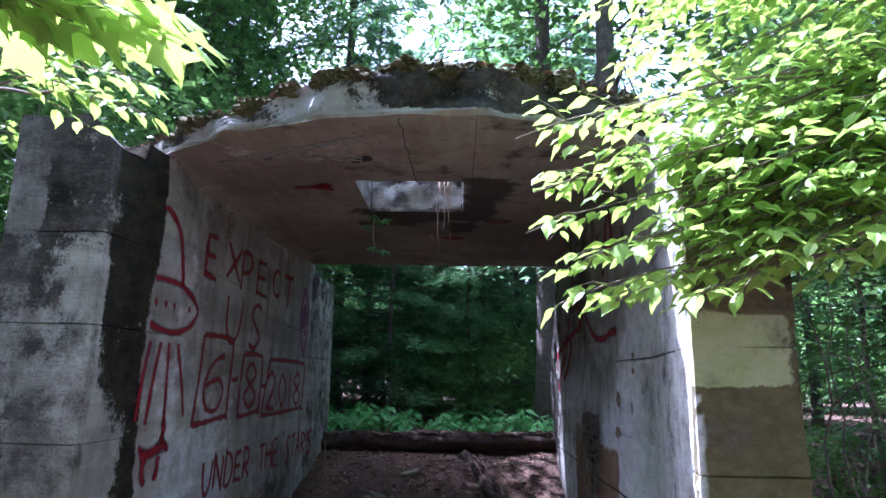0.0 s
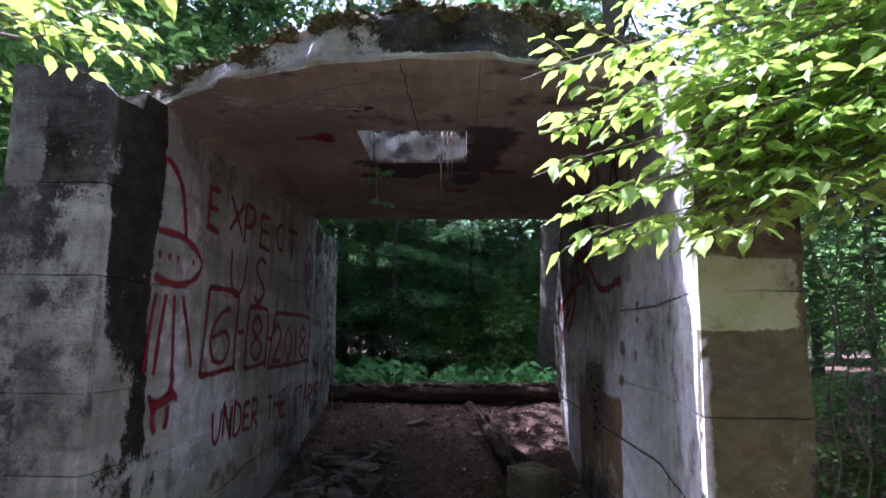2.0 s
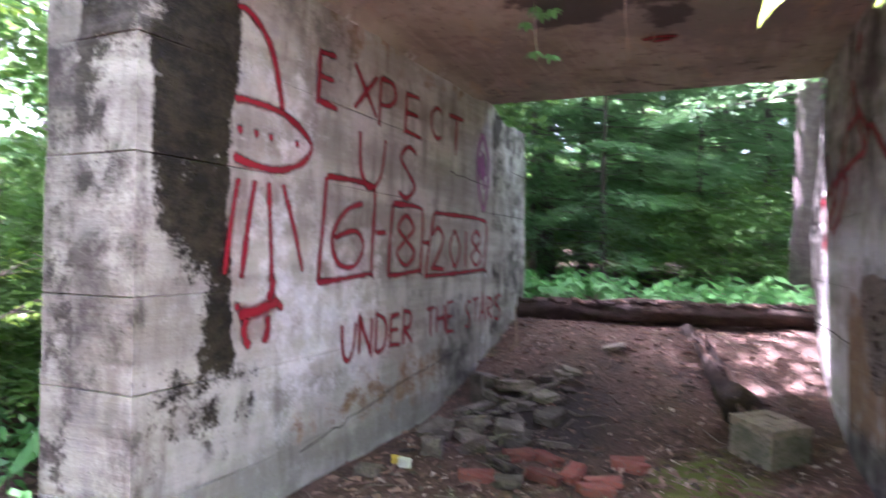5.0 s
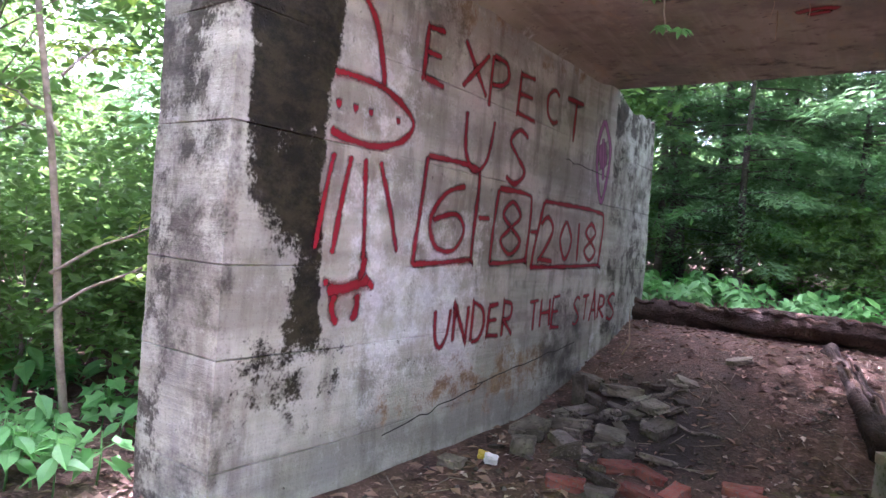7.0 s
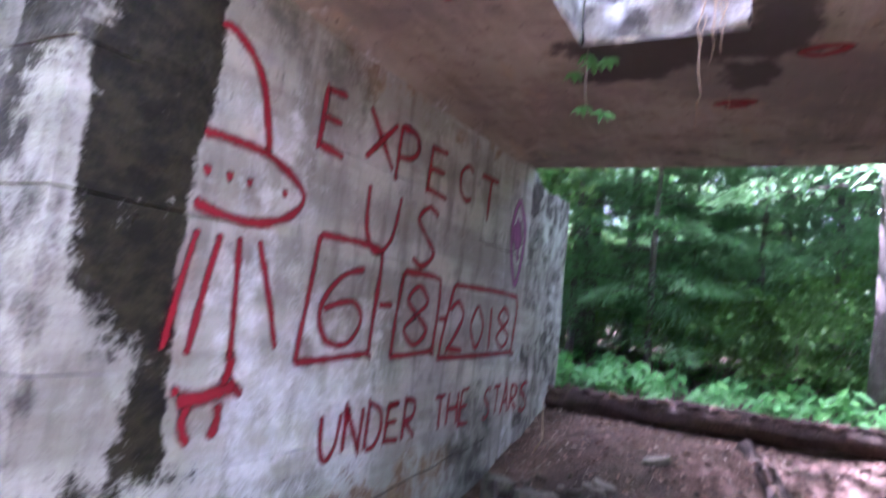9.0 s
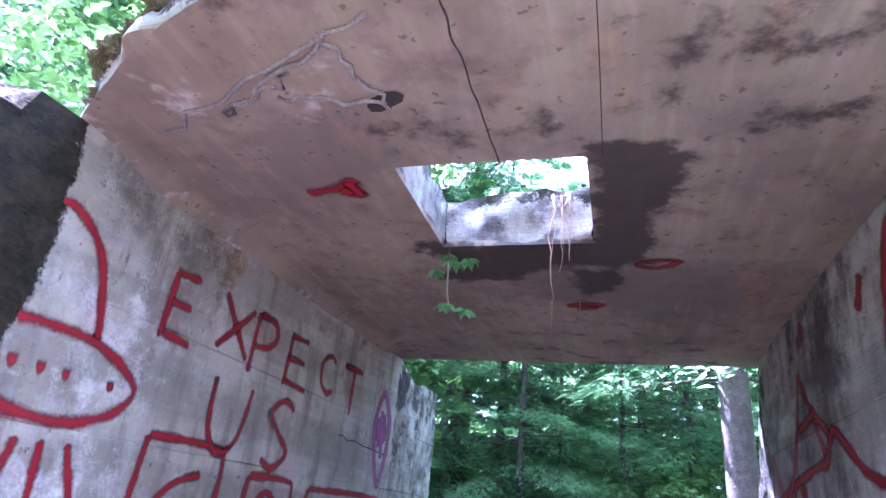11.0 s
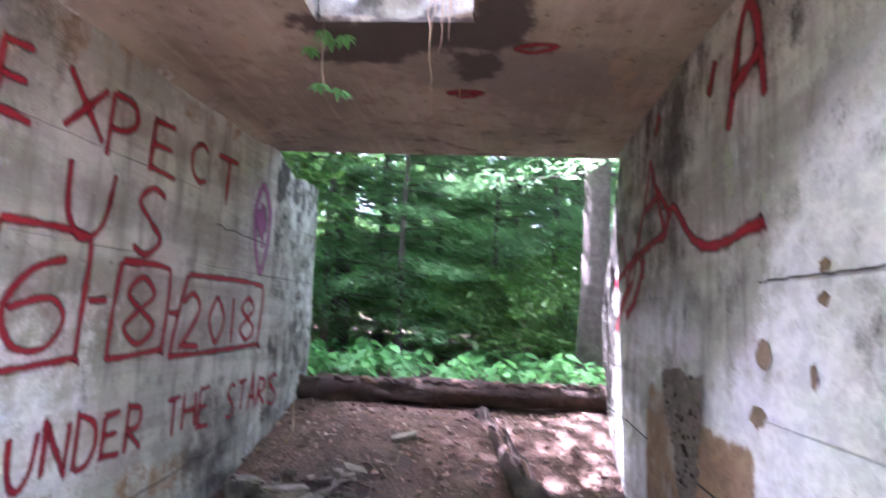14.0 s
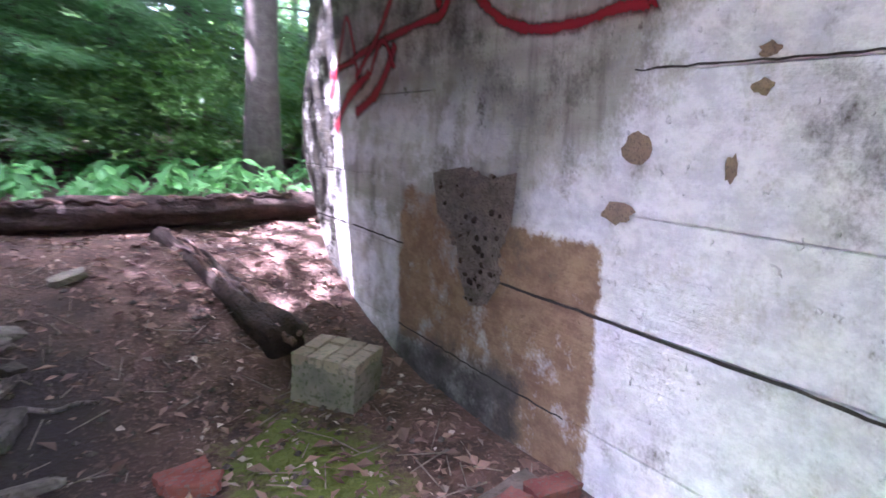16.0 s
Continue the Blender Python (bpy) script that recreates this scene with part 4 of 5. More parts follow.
for i in range(14):  # torn fibres on its flank and at its lower end
    t = 0.05 + 0.07 * i
    p = Vector((0.22, 7.75, 0)).lerp(Vector((0.64, 6.2, 0)), t)
    q = Vector((0.22, 7.75, 0)).lerp(Vector((0.64, 6.2, 0)), min(1.08, t + rnd.uniform(0.14, 0.3)))
    o = rnd.uniform(-0.06, 0.06)
    h = 0.05 + 0.13 * t - 0.6 * abs(o)
    log("splinter", (p.x + o, p.y, rise(p.x, p.y) + h), (q.x + o * 1.1, q.y, rise(q.x, q.y) + h), 0.012, rnd.uniform(0.012, 0.026), "", SPLIT if i % 2 else ROT, 0.7, 7, slant)
for i, (a, b, r) in enumerate((((-0.95, 6.15, 0.1), (-0.25, 6.1, 0.12), 0.014), ((-1.0, 6.0, 0.06), (-0.6, 6.6, 0.2), 0.03), ((-1.2, 5.9, 0.05), (-0.8, 6.1, 0.1), 0.018))):
    log("stick", (a[0], a[1], rise(a[0], a[1]) + r), (b[0], b[1], rise(b[0], b[1]) + r), r, r * 0.6, "broken grey-brown stick on the dirt", BARK)
v, f = tube([(-1.25, 7.1, rise(-1.25, 7.1)), (-1.22, 7.2, 0.42), (-1.25, 7.25, 0.6), (-1.27, 7.3, 0.72)], [0.008, 0.007, 0.006, 0.004], 6)
tagged(part("thin_stick", mesh("thin_stick", v, f, ROOT)), "thin pale bent stick leaning by the wall", "stick")
wrap = base("wrapper", pose(-1.22, 4.82, rise(-1.22, 4.82)), "crumpled white and yellow food wrapper on the dirt", "litter")
for nm, mt, x, s in (("white_side", WHITE_FOIL, 0.03, (0.08, 0.06, 0.05)), ("yellow_side", YELLOW_FOIL, -0.03, (0.07, 0.06, 0.04))):
    bm = chunk(*s, 90, 0.4)
    me = bpy.data.meshes.new(nm)
    bm.to_mesh(me)
    bm.free()
    me.materials.append(mt)
    part(nm, me, wrap, m=pose(x, 0.02 * (x < 0), 0.025, 20, 10, 30))


# ---- foliage ----
def spray(a, b, twigs, reach, r0, r, leaf_gap=0.038, droop=0.06):
    """A side branch from a to b with twigs left and right in a flat fan: (wood, leaf poses)."""
    a, b = Vector(a), Vector(b)
    n = 10
    pts = [a.lerp(b, i / n) + Vector((0, 0, droop * 4 * (i / n) * (1 - i / n) * (1 if i < n else 0))) + Vector((n3(i, a.x, 1, 0.5), n3(i, a.y, 2, 0.5), n3(i, b.z, 3, 0.5))) * 0.03 for i in range(n + 1)]
    wood = [tube(pts, [r0 * (1 - 0.8 * i / n) for i in range(n + 1)], 6)]
    leaves = []
    main = (b - a).normalized()
    side = main.cross(Vector((0, 0, 1))).normalized()

    def dress(p, q):
        k = max(2, int((q - p).length / leaf_gap))
        w = (q - p).normalized()
        s2 = w.cross(Vector((0, 0, 1))).normalized()
        for i in range(1, k + 1):
            at_ = p.lerp(q, i / k)
            sgn = 1 if i % 2 else -1
            d = (w * r.uniform(0.3, 0.9) + s2 * sgn * (0.9 if i < k else 0.1) + Vector((0, 0, r.uniform(-0.35, 0.1)))).normalized()
            up = Vector((r.uniform(-0.35, 0.35), r.uniform(-0.35, 0.35), 1))
            xx = d.cross(up).normalized()
            zz = xx.cross(d)
            m = Matrix((xx, d, zz)).transposed().to_4x4()
            leaves.append(Matrix.Translation(at_ + d * 0.012) @ m @ Matrix.Scale(r.uniform(0.7, 1.25), 4))

    for i in range(twigs):
        t = 0.4 + 0.6 * (i + r.random() * 0.6) / twigs
        p = pts[min(n, int(t * n))]
        sgn = 1 if i % 2 else -1
        q = p + (main * r.uniform(0.4, 0.9) + side * sgn * r.uniform(0.5, 1.0) + Vector((0, 0, r.uniform(-0.25, 0.15)))) * reach * (1.15 - 0.6 * t)
        wood.append(tube([p, p.lerp(q, 0.5) + Vector((0, 0, 0.01)), q], [r0 * 0.35, r0 * 0.25, r0 * 0.12], 5))
        dress(p, q)
    dress(pts[-4], pts[-1])
    return wood, leaves


def sapling(name, foot, top, branches, label, leaf, seed, reach=0.3, singles=300, r0=0.02):
    """A young tree: trunk, branches, and its leaves, the first ones each an object."""
    r = random.Random(seed)
    ob = base(name, pose(*foot), label, "tree")
    inv = Matrix.Translation(-Vector(foot))
    f0, t0 = Vector(foot), Vector(top)
    trunk = [f0.lerp(t0, i / 8) + Vector((n3(i, seed, 0, 0.6), n3(i, seed, 5, 0.6), 0)) * 0.06 * (i > 0) - f0 for i in range(9)]
    v, f = tube(trunk, [r0 * (1 - 0.6 * i / 8) for i in range(9)], 10)
    part("trunk", mesh("trunk", v, f, TWIG), ob)
    every = []
    for a, b, tw in branches:
        wood, leaves = spray(a, b, tw, reach, r0 * 0.45, r)
        bo = None
        for v, f in wood:
            me = mesh("branch" if bo is None else "twig", [Vector(p) - f0 for p in v], f, TWIG)
            bo = part("branch", me, ob) if bo is None else (part("twig", me, bo), bo)[1]
        every += leaves
    # no leaf hangs into the walkway
    every = [m for m in every if foot[0] < 0 or m.translation.x > 0.37 + 0.45 * max(0.0, m.translation.y - 2.28)]
    r.shuffle(every)
    for m in every[:singles]:
        part("leaf", leaf, ob, m=inv @ m)
    rest = every[singles:]
    if rest:
        lv = [Vector(q.co) for q in leaf.vertices]
        lf = [tuple(p.vertices) for p in leaf.polygons]
        v, f = merged([([inv @ (m @ q) for q in lv], lf) for m in rest])
        part("foliage", mesh("foliage", v, f, leaf.materials[0]), ob, kind="stuff")
    return ob


OVAL = leaf_mesh("oval_leaf", LEAF_SUN, False, 0.08)
LOBED = leaf_mesh("lobed_leaf", LEAF_SUN, True, 0.13)
rb = random.Random(11)
right_tips = [(0.36, 2.5, 2.22), (0.42, 2.45, 2.0), (0.4, 2.55, 1.88), (0.5, 2.5, 1.62), (0.62, 2.4, 1.6), (0.85, 2.3, 1.6), (1.05, 2.3, 1.68), (0.75, 2.6, 2.3), (0.7, 2.55, 2.08), (0.75, 2.35, 1.85), (0.95, 2.5, 2.0), (1.05, 2.4, 1.85),
              (1.1, 2.7, 2.6), (1.3, 2.6, 2.45), (1.2, 2.4, 2.2), (1.35, 2.3, 2.05), (1.3, 2.5, 1.95), (0.85, 2.9, 2.75), (1.5, 2.2, 2.35), (1.6, 2.4, 2.7), (1.1, 2.55, 2.15), (1.45, 2.5, 2.2), (1.5, 2.35, 1.95), (1.6, 2.6, 2.5), (0.85, 2.45, 2.15), (0.95, 2.6, 2.35), (0.9, 2.35, 1.75), (1.2, 2.6, 2.3), (1.25, 2.35, 1.9), (0.6, 2.5, 1.78),
              (0.75, 2.9, 3.0), (1.1, 3.0, 3.1), (0.9, 2.7, 2.85), (1.4, 2.8, 3.0), (1.2, 2.6, 2.8), (0.55, 2.6, 2.12), (0.5, 2.42, 1.72), (1.0, 2.3, 1.98), (1.2, 2.25, 1.75), (1.4, 2.2, 2.2)]
sapling("maple_sapling", (2.45, 2.35, rise(2.45, 2.35) - 0.02), (2.2, 2.5, 3.6),
        [((2.25 + rb.uniform(-0.08, 0.05), 2.42, min(3.4, z + 0.25 + rb.uniform(0, 0.2))), (x, y, z), 9) for x, y, z in right_tips],
        "sunlit maple sapling with wide flat leafy branches", OVAL, 5, 0.34, 300)
left_tips = [(-0.62, 1.5, 2.05), (-0.42, 1.5, 2.03), (-0.5, 1.65, 2.12), (-0.75, 1.55, 2.1)]
sapling("lobed_maple_sapling", (-1.9, 1.0, rise(-1.9, 1.0) - 0.02), (-1.8, 1.1, 3.2), [((-1.8, 1.1, z + 0.15), (x, y, z), 6) for x, y, z in left_tips],
        "thin maple sapling with large lobed leaves", LOBED, 8, 0.25, 200)
sapling("slender_sapling", (-1.75, 2.5, rise(-1.75, 2.5) - 0.02), (-1.75, 2.55, 3.4), [((-1.75, 2.52, z + 0.1), (x, y, z), 6) for x, y, z in ((-0.95, 2.35, 2.36), (-1.15, 2.3, 2.3), (-1.25, 2.3, 2.42), (-1.0, 2.5, 2.3))],
        "slender sapling with small bright oval leaves", OVAL, 9, 0.22, 200)
sapling("grey_sapling", (-2.9, 3.4, rise(-2.9, 3.4) - 0.02), (-3.5, 3.15, 4.5), [((-2.95, 3.3, z), (x, y, z + 0.3), 8) for x, y, z in ((-3.6, 3.8, 1.9), (-3.5, 3.9, 2.3), (-2.6, 4.3, 2.6), (-3.9, 3.3, 1.6), (-3.4, 4.4, 0.9), (-2.6, 3.9, 0.7))],
        "slender grey sapling standing beside the wall", OVAL, 10, 0.35, 150, 0.022)

# the vine and roots that hang from the hatch
vine = base("hanging_vine", pose(-0.5, 4.95, 2.62), "green five-leaved creeper hanging from the hatch", "plant")
v, f = tube([(0.02, -0.05, 0.05), (0.0, 0.0, -0.05), (0.0, 0.02, -0.2), (0.02, 0.02, -0.3)], [0.004] * 4, 5)
part("stem", mesh("stem", v, f, TWIG), vine)
vl = leaf_mesh("creeper_leaf", LEAF_LOW, False, 0.062)
for cx, cz in ((0.0, -0.02), (0.03, -0.06), (-0.06, -0.1), (0.1, -0.05), (0.0, -0.27), (0.1, -0.3)):
    for k in range(5):
        part("leaf", vl, vine, m=pose(cx, 0.0, cz, rnd.uniform(-35, -5), rnd.uniform(-20, 20), -100 + k * 50 + rnd.uniform(-10, 10)))
roots = base("hanging_roots", pose(0.03, 4.86, 2.62), "pale dry roots hanging from the hatch edge", "roots")
for i in range(6):
    ln = 0.34 if i == 0 else rnd.uniform(0.06, 0.18)
    x0 = rnd.uniform(-0.06, 0.1)
    pts = [(x0 + 0.03 * n3(k, i, 0, 0.5), 0.03 * n3(k, i, 4, 0.5), 0.22 - (0.22 + ln) * k / 8) for k in range(9)]
    v, f = tube(pts, [0.0045 * (1 - 0.8 * k / 8) for k in range(9)], 5)
    part("root", mesh("root", v, f, ROOT), roots)
for x, y, l in ((-0.09, 5.7, 0.16), (0.07, 5.65, 0.08)):
    v, f = tube([(x, y, 2.63), (x + 0.004, y, 2.62 - l * 0.5), (x, y, 2.62 - l)], [0.004, 0.003, 0.002], 5)
    tagged(part("hanging_rootlet", mesh("rootlet", v, f, ROOT)), "thin pale rootlet hanging from the ceiling", "roots")


def herb(leaf, r, leaves, height, spread):
    ob = new("herb")
    v, f = tube([(0, 0, -0.03), (0.01, 0, height * 0.5), (0, 0.01, height)], [0.006, 0.005, 0.003], 5)
    part("stem", mesh("stem", v, f, LEAF_LOW), ob)
    for i in range(leaves):
        h = height * (0.45 + 0.55 * i / leaves)
        part("leaf", leaf, ob, m=pose(0, 0, h, r.uniform(-30, 5), r.uniform(-15, 15), i * 137 + r.uniform(-20, 20)) @ Matrix.Translation((0, spread * 0.25, 0)))
    return ob


rp = random.Random(21)
big_leaf = leaf_mesh("herb_leaf", LEAF_LOW, False, 0.2)
lobe_leaf = leaf_mesh("herb_leaf", LEAF_LOW, True, 0.17)
kinds = [herb(big_leaf, rp, 7, 0.32, 0.1), herb(lobe_leaf, rp, 6, 0.28, 0.12), herb(big_leaf, rp, 8, 0.42, 0.08)]
for k in kinds:
    tagged(k, "low broad-leaved green woodland herb", "plant", "woodland herbs")
spots = []
for _ in range(142):
    spots.append((rp.uniform(-4, 4.6), 8.45 + rp.random() ** 1.5 * 4.5))
for _ in range(130):
    spots.append((rp.uniform(-5.2, -2.35), rp.uniform(2.8, 8.5)))
for _ in range(22):
    spots.append((rp.uniform(1.9, 4.0), rp.uniform(2.4, 6)))
for _ in range(80):
    spots.append((rp.uniform(-2.6, 2.2), rp.uniform(8.3, 9.8)))
for _ in range(26):
    spots.append((rp.uniform(-3.4, -2.25), rp.uniform(2.7, 4.3)))
for i, (x, y) in enumerate(spots):
    m = pose(x, y, rise(x, y), rp.uniform(-8, 8), rp.uniform(-8, 8), rp.uniform(0, 360)) @ Matrix.Scale(rp.uniform(0.5, 1.0), 4)
    if i < 3:
        kinds[i].matrix_basis = m
    else:
        c = copy_thing(kinds[i % 3], m)
        c.scale = (m.to_scale().x,) * 3
# the weed lying in the mouth
weed = base("leaning_weed", pose(0.72, 3.75, rise(0.72, 3.75)), "bright green weed leaning over bricks", "plant")
wleaf = leaf_mesh("weed_leaf", LEAF_LOW, False, 0.17)
sleaf = leaf_mesh("small_weed_leaf", LEAF_LOW, False, 0.1)
for tx, ty, tz, n, lf in ((-0.95, 0.2, 0.2, 16, sleaf), (0.1, 0.1, 0.36, 10, wleaf), (-0.1, -0.15, 0.16, 6, wleaf), (0.25, 0.3, 0.2, 5, wleaf)):
    tip = Vector((tx, ty, tz))
    pts = [tip * (i / 8) + Vector((0, 0, 0.09 * math.sin(math.pi * i / 8))) for i in range(9)]
    v, f = tube(pts, [0.005 * (1 - 0.6 * i / 8) for i in range(9)], 5)
    part("stem", mesh("stem", v, f, LEAF_LOW), weed)
    head = math.degrees(math.atan2(-tip.x, tip.y))
    for i in range(n):
        t = 0.35 + 0.65 * (i + 1) / n
        p = pts[min(8, int(t * 8))]
        part("leaf", lf, weed, m=pose(*p, rnd.uniform(-15, 25), rnd.uniform(-20, 20), head + (60 if i % 2 else -60) * (1.1 - t) * 2.2))


# bare vines that climb beside the end of the east wall
for i, (x0, y0, x1, y1, top, r) in enumerate(((1.62, 2.95, 1.56, 2.9, 2.3, 0.011), (1.7, 2.9, 1.66, 2.95, 2.0, 0.009), (1.66, 3.0, 1.78, 2.9, 1.7, 0.007), (1.8, 2.85, 1.7, 2.9, 2.1, 0.008), (1.75, 3.1, 1.95, 2.9, 1.5, 0.006), (1.9, 2.95, 1.72, 3.0, 1.3, 0.006))):
    z0 = rise(x0, y0) - 0.02
    pts = [(x0 + (x1 - x0) * k / 16 + 0.12 * n3(k, i * 2.3, 0, 0.37), y0 + (y1 - y0) * k / 16 + 0.05 * n3(k, i, 6, 0.37), z0 + (top - z0) * k / 16) for k in range(17)]
    vn = base("bare_vine", pose(0, 0, 0), "thin bare grey vine climbing beside the wall end", "vine", "vines by the wall")
    v, f = tube(pts, [r * 0.7 * (1 - 0.6 * k / 16) for k in range(17)], 6)
    part("stem", mesh("stem", v, f, BARK), vn)
    for k in (5, 9, 12):
        q = Vector(pts[k])
        tip = q + Vector((rnd.uniform(-0.05, 0.25), rnd.uniform(-0.1, 0.1), rnd.uniform(-0.15, 0.2)))
        v, f = tube([q, q.lerp(tip, 0.5) + Vector((0, 0, 0.02)), tip], [r * 0.5, r * 0.4, r * 0.2], 5)
        part("twig", mesh("twig", v, f, BARK), vn)


# litter: dead leaves, needles and bits of bark
def scatter(n, x0, x1, y0, y1, height, size, keep=lambda x, y: True):
    p = rng.uniform((x0, y0), (x1, y1), (n, 2))
    p = np.array([q for q in p if keep(*q)])
    c = np.array([(x, y, height(x, y) + 0.006 + 0.01 * rng.random()) for x, y in p])
    a = rng.uniform(0, 6.283, len(c))
    way = np.stack([np.cos(a), np.sin(a), rng.normal(0, 0.22, len(c))], 1)
    up = np.stack([rng.normal(0, 0.35, len(c)), rng.normal(0, 0.35, len(c)), np.ones(len(c))], 1)
    s = size * rng.uniform(0.5, 1.4, len(c))
    return cards(c, way, up, s, s * rng.uniform(0.25, 0.7, len(c)))


inside = lambda x, y: not (-2.1 < x < -1.48 and 3.27 < y < 8.2) and not (1.16 < x < 1.57 and 2.9 < y < 7.4)
# fewer leaves over the floor patch that is painted dark for shade
thin = lambda x, y: inside(x, y) and (math.hypot((x + 0.7) / 0.75, (y - 6.0) / 1.1) > 1 or rng.random() < 0.25)
v, f = scatter(13000, -3.2, 3.2, 1.5, 8.6, rise, 0.055, thin)
tagged(new("leaf_litter", mesh("leaf_litter", v, f, LITTER, False)), "brown dead leaves covering the ground", "leaf litter", kind="stuff")
v, f = scatter(900, -1.4, 1.15, 2.6, 7.9, rise, 0.042, thin)
tagged(new("pale_leaf_litter", mesh("pale_leaf_litter", v, f, PALE_LITTER, False)), "bleached scraps of dead leaf strewn on the dirt", "leaf litter", kind="stuff")
v, f = scatter(9000, -9, 9, -2, 16, rise, 0.09, inside)
tagged(new("leaf_litter", mesh("leaf_litter", v, f, LITTER, False)), "brown dead leaves under the trees", "leaf litter", kind="stuff")
onroof = lambda x, y: not (HX0 - 0.02 < x < HX1 + 0.02 and HY0 - 0.02 < y < HY1 + 0.02) and y > lip(x) + 0.01
v, f = scatter(5000, -1.9, 1.45, 3.2, 7.0, lambda x, y: crown(x, y), 0.055, onroof)
v2, f2 = scatter(3500, -1.9, 1.4, 3.2, 4.1, lambda x, y: crown(x, y) + 0.03 * rng.random(), 0.07, lambda x, y: onroof(x, y) and y < lip(x) + 0.35)
v, f = np.concatenate([v, v2]), np.concatenate([f, f2 + len(v)])
tagged(new("roof_litter", mesh("roof_litter", v, f, LITTER, False)), "dead leaves and twigs on the roof", "leaf litter", kind="stuff")
bits = []
for i in range(260):
    x, y = rnd.uniform(-1.4, 1.1), rnd.uniform(3.3, 7.8)
    a, l = rnd.uniform(0, 6.28), rnd.uniform(0.05, 0.22)
    z = rise(x, y) + 0.012
    x2, y2 = x + l * math.cos(a), y + l * math.sin(a)
    if inside(x2, y2):
        bits.append(tube([(x, y, z), (x2, y2, rise(x2, y2) + 0.014)], [0.004, 0.002], 4))
v, f = merged(bits)
tagged(new("twig_litter", mesh("twig_litter", v, f, TWIG)), "small twigs strewn on the dirt", "twigs", kind="stuff")
bits = []
for i in range(500):
    x, y = rnd.uniform(-1.4, 1.1), rnd.uniform(3.2, 7.0)
    r = rnd.uniform(0.006, 0.022)
    bits.append(([(x + r * a, y + r * b, rise(x, y) + r * 0.4 + r * c) for a, b, c in ((1, 0.1, 0), (0, 1.1, 0.1), (-1, 0, 0), (0, -0.9, 0), (0.1, 0, 0.8), (0, 0, -0.8))],
                 [(0, 1, 4), (1, 2, 4), (2, 3, 4), (3, 0, 4), (1, 0, 5), (2, 1, 5), (3, 2, 5), (0, 3, 5)]))
v, f = merged(bits)
tagged(new("gravel", mesh("gravel", v, f, RUBBLE, False)), "small grey stones in the dirt", "gravel", kind="stuff")
for i in range(90):  # moss on the roof edge
    x = rnd.uniform(-1.5, 1.3)
    bm = bmesh.new()
    bmesh.ops.create_icosphere(bm, subdivisions=3, radius=1)
    r = rnd.uniform(0.03, 0.085)
    for q in bm.verts:
        q.co *= r * (1 + 0.8 * n3(*(q.co + Vector((i * 2.3, 0, 0))), 3.2))
        q.co.z *= 0.6
    me = bpy.data.meshes.new("moss_clump")
    bm.to_mesh(me)
    bm.free()
    me.materials.append(MOSS)
    y = lip(x) + 0.02 + 0.4 * rnd.random() ** 2
    tagged(part("moss_clump", me, m=pose(x, y, crown(x, y) + 0.004, 0, 0, rnd.uniform(0, 360))), "moss and leaf-mould clump on the roof edge", "moss", "moss on the roof")


# ---- the forest ----
def broad_crown(h0, h1, radius, clusters, per, size, seed):
    g = np.random.default_rng(seed)
    c = []
    while len(c) < clusters:
        p = g.uniform(-1, 1, 3)
        if 0.25 < np.linalg.norm(p) < 1:
            c.append(p)
    c = np.array(c) * (radius, radius, (h1 - h0) / 2) + (0, 0, (h0 + h1) / 2)
    pts = (c[:, None, :] + g.normal(0, 1, (clusters, per, 3)) * (radius * 0.2, radius * 0.2, radius * 0.08)).reshape(-1, 3)
    n = len(pts)
    way = g.normal(0, 1, (n, 3)) * (1, 1, 0.35)
    up = g.normal(0, 0.45, (n, 3)) + (0, 0, 1)
    s = size * g.uniform(0.6, 1.3, n)
    return cards(pts, way, up, s, s * 0.62), c


def hemlock_crown(h0, h1, reach, branches, per, seed):
    g = np.random.default_rng(seed)
    pts, ways, tips = [], [], []
    for i in range(branches):
        t = (i + g.random()) / branches
        h, a = h0 + (h1 - h0) * t, g.uniform(0, 6.283)
        l = reach * (1.05 - t) * g.uniform(0.65, 1.1) + 0.4
        d = np.array((math.cos(a), math.sin(a), 0))
        s = np.array((-d[1], d[0], 0))
        k = np.sqrt(g.random(per))
        side = g.normal(0, 1, per) * 0.28 * l * (1.15 - k)
        p = d * (k * l)[:, None] + s * side[:, None] + np.array((0, 0, h))
        p[:, 2] += 0.12 * l * k - 0.3 * l * k * k - 0.15 * np.abs(side) + g.normal(0, 0.05, per)
        pts.append(p)
        ways.append(d * 0.7 + s * np.sign(side)[:, None] * 0.8 + g.normal(0, 0.25, (per, 3)) - (0, 0, 0.2))
        tips.append((d * l * 0.9 + (0, 0, h - 0.15 * l), h))
    pts, ways = np.concatenate(pts), np.concatenate(ways)
    n = len(pts)
    s = g.uniform(0.08, 0.18, n)
    return cards(pts, ways, g.normal(0, 0.3, (n, 3)) + (0, 0, 1), s, s * 0.3), tips


